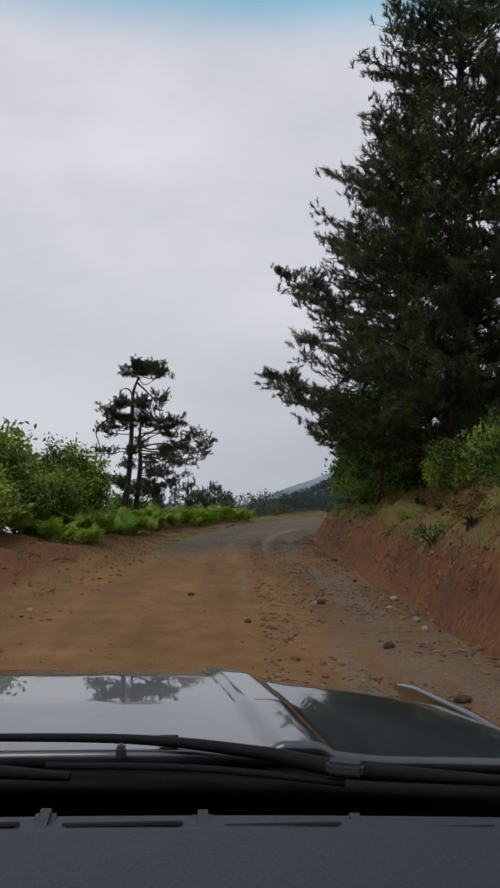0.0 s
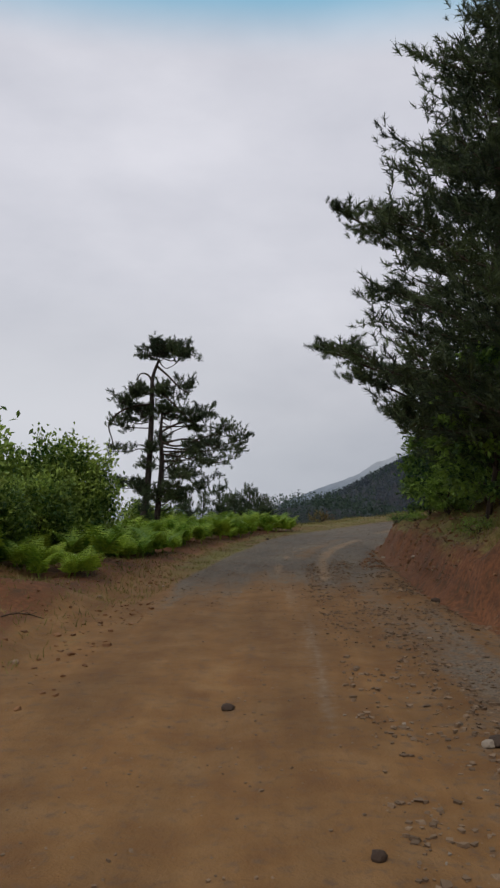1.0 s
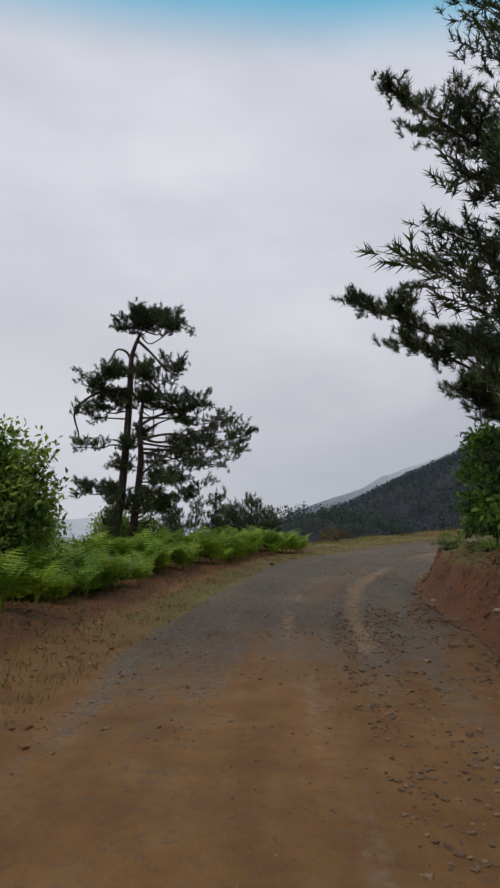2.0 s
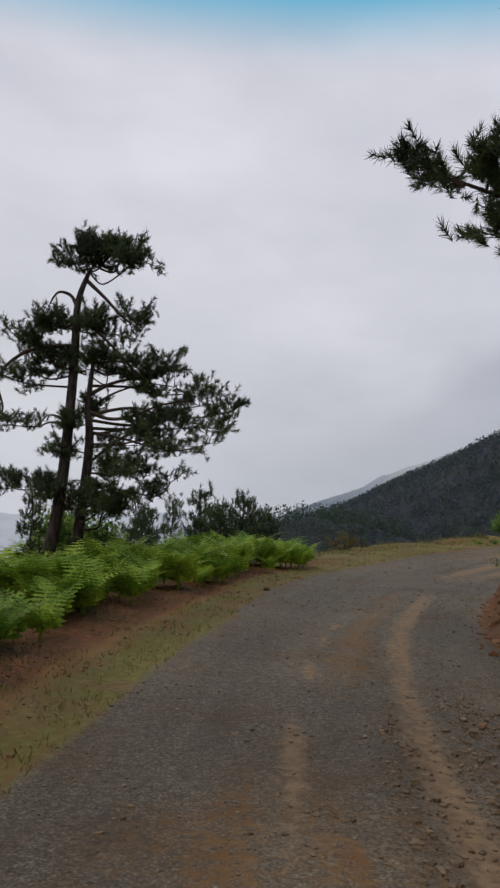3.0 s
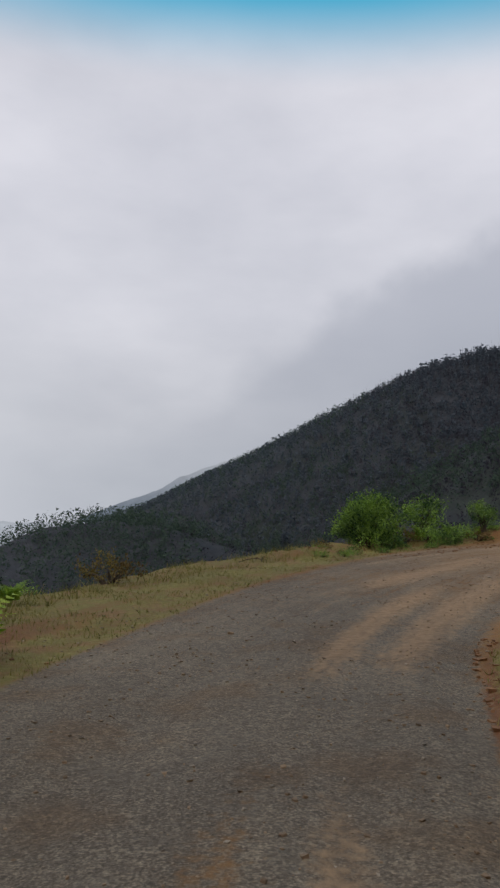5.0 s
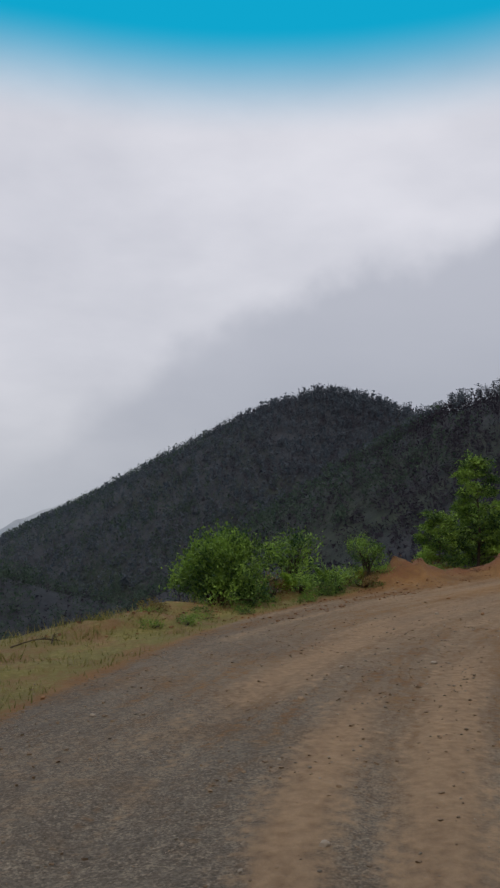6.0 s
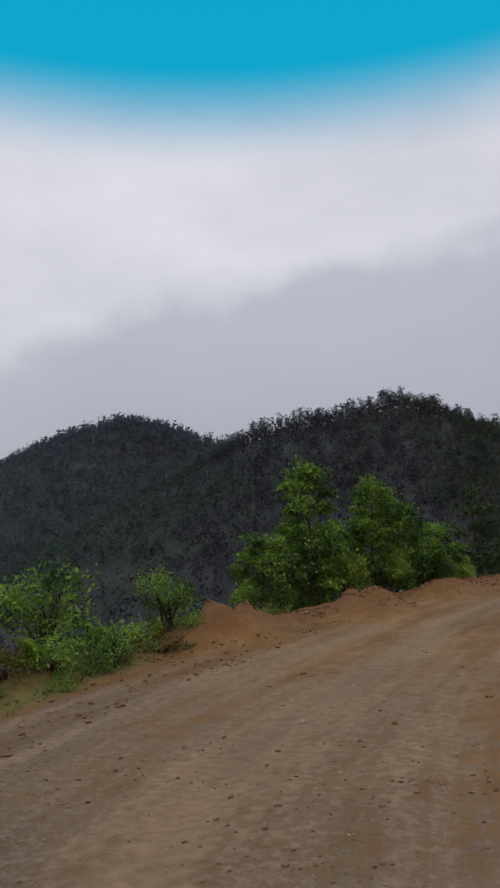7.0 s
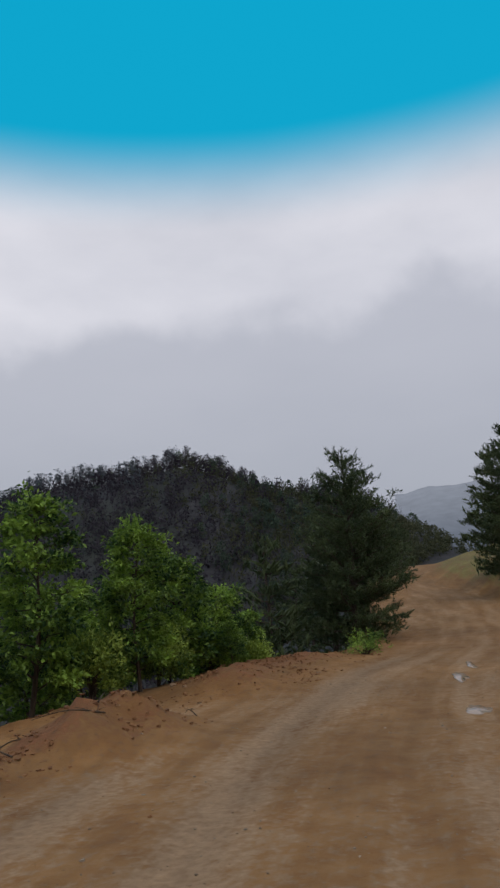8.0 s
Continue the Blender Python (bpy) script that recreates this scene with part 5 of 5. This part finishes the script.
for i, (x, y, size) in enumerate(((1.03, 11.58, 0.15), (0.0, 9.8, 0.09), (1.9, 14.4, 0.1), (1.5, 8.6, 0.11), (-0.88, 12.4, 0.1), (-0.92, 33.95, 0.14), (2.0, 18.9, 0.13), (1.7, 6.4, 0.12))):
    stone(x, y, size, DARK_CLOD, "dark brown lump of clay on the track", i + 1)
for i, (x, y, size) in enumerate(((2.45, 23.7, 0.14), (2.2, 12.2, 0.12), (1.3, 15.6, 0.08), (2.3, 27.8, 0.12), (2.1, 9.6, 0.1), (12.2, 49.6, 0.1), (9.1, 45.4, 0.09))):
    stone(x, y, size, PALE_STONE, "pale stone lying on the gravel", i + 20)


def fallen_branch(x, y, length, turn, seed):
    r = np.random.default_rng(seed)
    chunks = []
    t = np.linspace(-0.5, 0.5, 9)
    line = np.stack([t * length, 0.04 * length * np.sin(t * 3 + seed), 0.03 + 0.05 * np.cos(t * 4)], 1)
    chunks.append(tube(line, np.linspace(0.011, 0.004, 9), 5))
    for _ in range(7):
        p = line[r.integers(1, 8)]
        q = p + np.array([r.uniform(-0.3, 0.3), r.uniform(-0.35, 0.35), r.uniform(0.02, 0.12)]) * length * 0.6
        chunks.append(tube(bend(p, q, 0.01), np.linspace(0.005, 0.002, 7), 3))
    ob = new("fallen_branch", mesh_of("fallen_branch", chunks, [TWIG], True))
    ob.matrix_basis = pose(x, y, height_at(x, y), 0, 0, turn)
    tagged(ob, "dry dark fallen branch lying on the ground", "branch", "fallen branches")


for i, (x, y, length, turn) in enumerate(((5.1, 49.6, 0.9, 20), (5.4, 49.9, 0.7, 70), (18.7, 56.6, 1.2, 30), (19.3, 56.4, 0.9, 160), (18.0, 56.2, 0.8, 100), (20.0, 56.6, 0.7, 40), (-3.6, 15.5, 0.6, 10), (-3.9, 14.6, 0.5, 70), (22.6, 57.4, 0.6, 60), (12.6, 55.7, 0.7, 80))):
    fallen_branch(x, y, length, turn, i)


PUDDLE, N_, L_, S_ = material("muddy_water", 0.16, 0.35)
L_.new(ramp(N_, L_, noise_of(N_, L_, where(N_), 6.0), [(0.35, (0.22, 0.145, 0.09)), (0.7, (0.30, 0.21, 0.14))]), S_.inputs["Base Color"])


def puddle(x, y, long, wide, turn, seed):
    """A shallow pool with an uneven shore, lying in the wheel track."""
    r = np.random.default_rng(seed)
    a = np.linspace(0, 2 * np.pi, 40, endpoint=False)
    k = 1 + 0.22 * np.sin(2 * a + r.uniform(0, 6)) + 0.16 * np.sin(3 * a + r.uniform(0, 6)) + 0.1 * np.sin(7 * a + r.uniform(0, 6))
    px, py = long / 2 * k * np.cos(a), wide / 2 * k * np.sin(a)
    q = radians(turn)
    wx, wy = x + px * math.cos(q) - py * math.sin(q), y + px * math.sin(q) + py * math.cos(q)
    z = ground(wx, wy) + 0.004
    v = np.concatenate([[(x, y, height_at(x, y) + 0.014)], np.stack([wx, wy, z], 1), np.stack([x + (wx - x) * 0.9, y + (wy - y) * 0.9, ground(x + (wx - x) * 0.9, y + (wy - y) * 0.9) + 0.014], 1)])
    f = [[41 + i, 41 + (i + 1) % 40, 0] for i in range(40)] + [[1 + i, 1 + (i + 1) % 40, 41 + (i + 1) % 40] for i in range(40)] + [[1 + i, 41 + (i + 1) % 40, 41 + i] for i in range(40)]
    tagged(new("puddle", mesh_of("puddle", [(v, f, 0)], [PUDDLE], True)), "shallow muddy puddle reflecting the grey sky", "puddle", "puddles on the road")


for i, spot in enumerate(((24.0, 53.2, 0.9, 0.32, 35), (27.6, 55.0, 1.3, 0.3, 30), (29.6, 55.6, 1.0, 0.22, 28))):
    puddle(*spot, i)


# ---- the car at the start of the drive ----
PAINT, N_, L_, S_ = material("dark_blue_grey_car_paint", 0.3, 0.4)
L_.new(ramp(N_, L_, noise_of(N_, L_, where(N_), 18.0), [(0.35, (0.030, 0.034, 0.042)), (0.7, (0.045, 0.049, 0.058))]), S_.inputs["Base Color"])
S_.inputs["Metallic"].default_value, S_.inputs["Coat Weight"].default_value, S_.inputs["Coat Roughness"].default_value = 0.2, 1.0, 0.008
PLASTIC, N_, L_, S_ = material("black_plastic", 0.75, 0.15)
L_.new(ramp(N_, L_, noise_of(N_, L_, where(N_), 120.0), [(0.3, (0.006, 0.006, 0.007)), (0.7, (0.013, 0.013, 0.014))]), S_.inputs["Base Color"])
DASH, N_, L_, S_ = material("grained_grey_dash", 0.62, 0.3)
L_.new(ramp(N_, L_, noise_of(N_, L_, where(N_), 260.0), [(0.3, (0.032, 0.032, 0.037)), (0.7, (0.052, 0.053, 0.060))]), S_.inputs["Base Color"])
relief(N_, L_, S_, noise_of(N_, L_, where(N_), 420.0), 0.3, 0.001)
RUBBER, N_, L_, S_ = material("tyre_rubber", 0.85, 0.2)
L_.new(ramp(N_, L_, noise_of(N_, L_, where(N_), 40.0), [(0.3, (0.014, 0.013, 0.012)), (0.7, (0.05, 0.042, 0.034))]), S_.inputs["Base Color"])
ALLOY, N_, L_, S_ = material("alloy", 0.35, 0.5)
S_.inputs["Base Color"].default_value, S_.inputs["Metallic"].default_value = (0.42, 0.42, 0.43, 1), 0.9
LAMP, N_, L_, S_ = material("lamp_glass", 0.08, 0.6)
S_.inputs["Base Color"].default_value = (0.55, 0.56, 0.58, 1)


def grid(fx, nu, nv):
    """A sheet over u, v from 0 to 1."""
    u, v = np.meshgrid(np.linspace(0, 1, nu), np.linspace(0, 1, nv))
    p = fx(u.ravel(), v.ravel())
    i = np.arange(nv - 1)[:, None] * nu + np.arange(nu - 1)[None]
    return p, np.stack([i, i + 1, i + nu + 1, i + nu], -1).reshape(-1, 4), 0


def thick(ob, depth, bevel=0.0):
    m = ob.modifiers.new("thickness", "SOLIDIFY")
    m.thickness, m.offset = depth, -1
    if bevel:
        b = ob.modifiers.new("edge", "BEVEL")
        b.width, b.segments, b.limit_method = bevel, 2, "ANGLE"
    return ob


def block(size, at, bevel=0.01, turn=(0, 0, 0)):
    bm = bmesh.new()
    bmesh.ops.create_cube(bm, size=1.0)
    bmesh.ops.scale(bm, vec=size, verts=bm.verts)
    bmesh.ops.bevel(bm, geom=bm.edges[:], offset=bevel, segments=2, affect="EDGES")
    bmesh.ops.transform(bm, matrix=pose(*at, *turn), verts=bm.verts)
    return bm


def part(name, bm, mat, parent, label=""):
    me = bpy.data.meshes.new(name)
    bm.to_mesh(me)
    bm.free()
    me.materials.append(mat)
    me.polygons.foreach_set("use_smooth", [False] * len(me.polygons))
    return piece(name, me, parent, label)


def wheel(x, y, parent):
    out = 1 if x > 0 else -1
    hub = new("wheel")
    hub.parent, hub.location = parent, (x, y, 0.36)
    profile = [(0.235, -0.1), (0.33, -0.11), (0.36, -0.085), (0.362, 0.085), (0.33, 0.11), (0.235, 0.1)]
    a = np.linspace(0, 2 * np.pi, 33)[:-1]
    v = np.array([[(w, r * math.cos(q), r * math.sin(q)) for r, w in profile] for q in a]).reshape(-1, 3)
    m = len(profile)
    f = [[i * m + j, i * m + (j + 1) % m, (i + 1) % 32 * m + (j + 1) % m, (i + 1) % 32 * m + j] for i in range(32) for j in range(m)]
    piece("tyre", mesh_of("tyre", [(v, f, 0)], [RUBBER], True), hub)
    bm = bmesh.new()
    bmesh.ops.create_cone(bm, cap_ends=True, segments=32, radius1=0.236, radius2=0.236, depth=0.04)
    bmesh.ops.transform(bm, matrix=pose(out * 0.05, 0, 0, 0, 90, 0), verts=bm.verts)
    for i in range(6):
        spoke = bmesh.ops.create_cube(bm, size=1.0)["verts"]
        bmesh.ops.transform(bm, matrix=pose(out * 0.075, 0, 0, i * 60, 0, 0) @ pose(0, 0, 0.12) @ Matrix.Diagonal((0.03, 0.06, 0.2, 1)), verts=spoke)
    part("rim", bm, ALLOY, hub)


def car():
    ob = group_of("car", -0.30, 0.0, height_at(-0.30, 0.0), 5.0)

    def bonnet(u, v):
        x = (u - 0.5) * 2
        y = 1.28 + v * (1.14 - 0.36 * np.abs(x) ** 3)
        half = 0.93 - 0.06 * v
        z = np.interp(y + 0.36 * v * np.abs(x) ** 3, [1.2, 1.6, 1.95, 2.15, 2.3, 2.38, 2.43], [1.232, 1.222, 1.196, 1.165, 1.115, 1.06, 0.99])
        z = z - 0.014 * np.abs(x) ** 2.6
        crease = 0.50 - 0.1 * (y - 1.3)
        d = np.abs(x * half) - crease
        z = z + 0.013 * (step(d, -0.05, -0.03) - step(d, 0.035, 0.06)) - 0.010 * step(d, 0.02, 0.16)
        return np.stack([x * half, y, z], 1)
    thick(piece("bonnet", mesh_of("bonnet", [grid(bonnet, 161, 60)], [PAINT], True), ob, "dark blue-grey wet bonnet with two raised creases"), 0.02)

    for sign in (-1, 1):
        def fender(u, v, sign=sign):
            y = 1.2 + v * 1.2
            half = 0.938 - 0.06 * v
            x = half + u * (1.0 - half - 0.05 * v)
            y = y - 0.3 * v
            z = np.interp(y, [1.2, 1.6, 1.95, 2.15, 2.3, 2.4], [1.205, 1.195, 1.165, 1.13, 1.08, 1.0]) - 0.22 * u ** 2.6
            return np.stack([sign * x, y, z], 1)
        thick(piece("wing", mesh_of("wing", [grid(fender, 12, 30)], [PAINT], True), ob), 0.02 * sign)
        # side with its two wheel arches
        outline = [(2.15, 0.45), (2.15, 0.82), (1.2, 0.9), (-2.25, 0.95), (-2.3, 0.5), (-1.95, 0.4)]
        arches = [(-1.45 - 0.43 * math.cos(q), 0.38 + 0.43 * math.sin(q)) for q in np.linspace(0.05, 3.09, 12)] + [(-0.9, 0.32), (1.1, 0.32)] + [(1.62 - 0.43 * math.cos(q), 0.38 + 0.43 * math.sin(q)) for q in np.linspace(0.05, 3.09, 12)]
        bm = bmesh.new()
        bm.faces.new([bm.verts.new((sign * 0.94, y, z)) for y, z in outline + arches])
        side = part("side_panel", bm, PAINT, ob)
        thick(side, 0.05 * sign)
        for k, y0 in enumerate((0.55, -0.5)):
            part("door_handle", block((0.03, 0.16, 0.03), (sign * 0.965, y0 - 0.35, 0.86), 0.008), PLASTIC, ob)
        part("door_seam", block((0.006, 0.012, 0.5), (sign * 0.942, 0.02, 0.66), 0.002), PLASTIC, ob)
        for p, q in (((0.88, 1.08, 1.2), (0.72, 0.1, 1.8)), ((0.88, -0.42, 0.93), (0.72, -0.5, 1.8)), ((0.88, -2.1, 0.93), (0.70, -1.85, 1.78))):
            piece("pillar", mesh_of("pillar", [tube([(sign * p[0], p[1], p[2]), (sign * (p[0] + q[0]) / 2, (p[1] + q[1]) / 2, (p[2] + q[2]) / 2), (sign * q[0], q[1], q[2])], [0.04, 0.04, 0.04], 8)], [PAINT], True), ob)
        part("headlamp", block((0.36, 0.12, 0.16), (sign * 0.6, 2.26, 0.88), 0.04, (0, 0, sign * -22)), LAMP, ob)
        mirror = part("door_mirror", block((0.2, 0.12, 0.16), (sign * 1.06, 0.82, 1.08), 0.04), PAINT, ob)
        part("tail_lamp", block((0.14, 0.06, 0.28), (sign * 0.76, -2.29, 0.85), 0.02), LAMP, ob)
        for y in (1.62, -1.45):
            wheel(sign * 0.83, y, ob)
    part("grille", block((0.72, 0.06, 0.2), (0, 2.42, 0.84), 0.02), PLASTIC, ob)
    part("bumper", block((1.8, 0.18, 0.3), (0, 2.44, 0.56), 0.06), PLASTIC, ob)
    part("rear_bumper", block((1.8, 0.16, 0.28), (0, -2.36, 0.55), 0.06), PLASTIC, ob)
    part("tailgate", block((1.8, 0.08, 0.62), (0, -2.25, 0.78), 0.03), PAINT, ob)
    part("floor_pan", block((1.7, 4.4, 0.08), (0, 0, 0.38), 0.02), PLASTIC, ob)

    def roof(u, v):
        x, y = (u - 0.5) * 1.5, 0.1 - v * 2.0
        return np.stack([x, y, 1.84 - 0.05 * np.abs(2 * u - 1) ** 3 - 0.03 * (v - 0.4) ** 2], 1)
    thick(piece("roof", mesh_of("roof", [grid(roof, 15, 20)], [PAINT], True), ob), 0.03)

    def cowl(u, v):
        x, y = (u - 0.5) * 1.7, 1.24 + v * 0.1
        return np.stack([x, y, 1.2 + 0.012 * v - 0.03 * (2 * u - 1) ** 2], 1)
    thick(piece("cowl", mesh_of("cowl", [grid(cowl, 15, 4)], [PLASTIC], True), ob), 0.02)

    def well(u, v):
        x = (u - 0.5) * 1.8
        y, z = np.interp(v, [0, 0.3, 0.7, 1], [0.955, 0.965, 1.36, 1.37]), np.interp(v, [0, 0.3, 0.7, 1], [1.24, 0.9, 0.9, 1.17])
        return np.stack([x, y, z - 0.02 * (2 * u - 1) ** 2], 1)
    thick(piece("dash_rear_well", mesh_of("dash_rear_well", [grid(well, 31, 11)], [PLASTIC], False), ob, "deep black gap between dashboard and bonnet"), 0.02)

    def dash(u, v):
        x, y = (u - 0.5) * 1.8, 0.952 - v * 0.57
        z = np.interp(y, [0.38, 0.46, 0.56, 0.72, 0.876, 0.884, 0.94, 0.946, 0.952], [1.04, 1.18, 1.255, 1.276, 1.281, 1.277, 1.269, 1.257, 1.235]) - 0.02 * (2 * u - 1) ** 2
        return np.stack([x, y, z], 1)
    board = piece("dashboard", mesh_of("dashboard", [grid(dash, 41, 90)], [DASH], True), ob, "grained dark grey dashboard top")
    thick(board, -0.03)
    for i in range(-5, 4):
        x = 0.2435 + 0.18 * i
        drop = 0.02 * (x / 0.72) ** 2
        vent = new("defroster_vent")
        vent.parent = board
        part("vent_divider", block((0.024, 0.06, 0.02), (x - 0.09, 0.912, 1.2695 - drop), 0.006, (6, 0, 0)), DASH, vent)
        for y, z in ((0.903, 1.2735), (0.8925, 1.2752)):
            part("vent_slot", block((0.128, 0.0055, 0.006), (x, y, z - drop), 0.002, (6, 0, 0)), PLASTIC, vent, "narrow black air slot")
        part("vent_lip", block((0.134, 0.003, 0.012), (x, 0.898, 1.2745 - drop), 0.001, (6, 0, 0)), DASH, vent)
    for shift, ahead in ((0.13, 0.0), (-0.53, 0.05)):
        arm = new("wiper")
        arm.parent = ob
        line = spline([(0.68 + shift, 1.12 + ahead, 1.232), (0.43 + shift, 1.165 + ahead, 1.238), (0.29 + shift, 1.235 + ahead, 1.243), (0.07 + shift, 1.295, 1.247), (-0.3 + shift * 0.6, 1.32, 1.244)], 8)
        piece("wiper_arm", mesh_of("wiper_arm", [tube(line, np.interp(np.linspace(0, 1, len(line)), [0, 0.25, 0.5, 1], [0.006, 0.014, 0.01, 0.005]), 6)], [PLASTIC], True), arm)
        line = spline([(0.42 + shift, 1.16 + ahead, 1.22), (0.2 + shift, 1.225 + ahead, 1.222), (0.0 + shift * 0.8, 1.245, 1.222)], 8)
        piece("wiper_blade", mesh_of("wiper_blade", [tube(line, np.full(len(line), 0.006), 5)], [PLASTIC], True), arm)
        part("arm_joint", block((0.055, 0.03, 0.02), (0.42 + shift, 1.16 + ahead, 1.243), 0.005, (0, 0, -20)), DASH, arm, "grey wiper joint cap")
        part("blade_link", block((0.014, 0.03, 0.02), (0.085 + shift, 1.27, 1.235), 0.004), DASH, arm)
    for x in (-0.3, 0.29):
        part("washer_nozzle", block((0.04, 0.025, 0.014), (x, 1.31, 1.238), 0.005), PLASTIC, ob)
    tagged(ob, "dark blue-grey off-road car, wet, standing on the clay track", "car")


car()
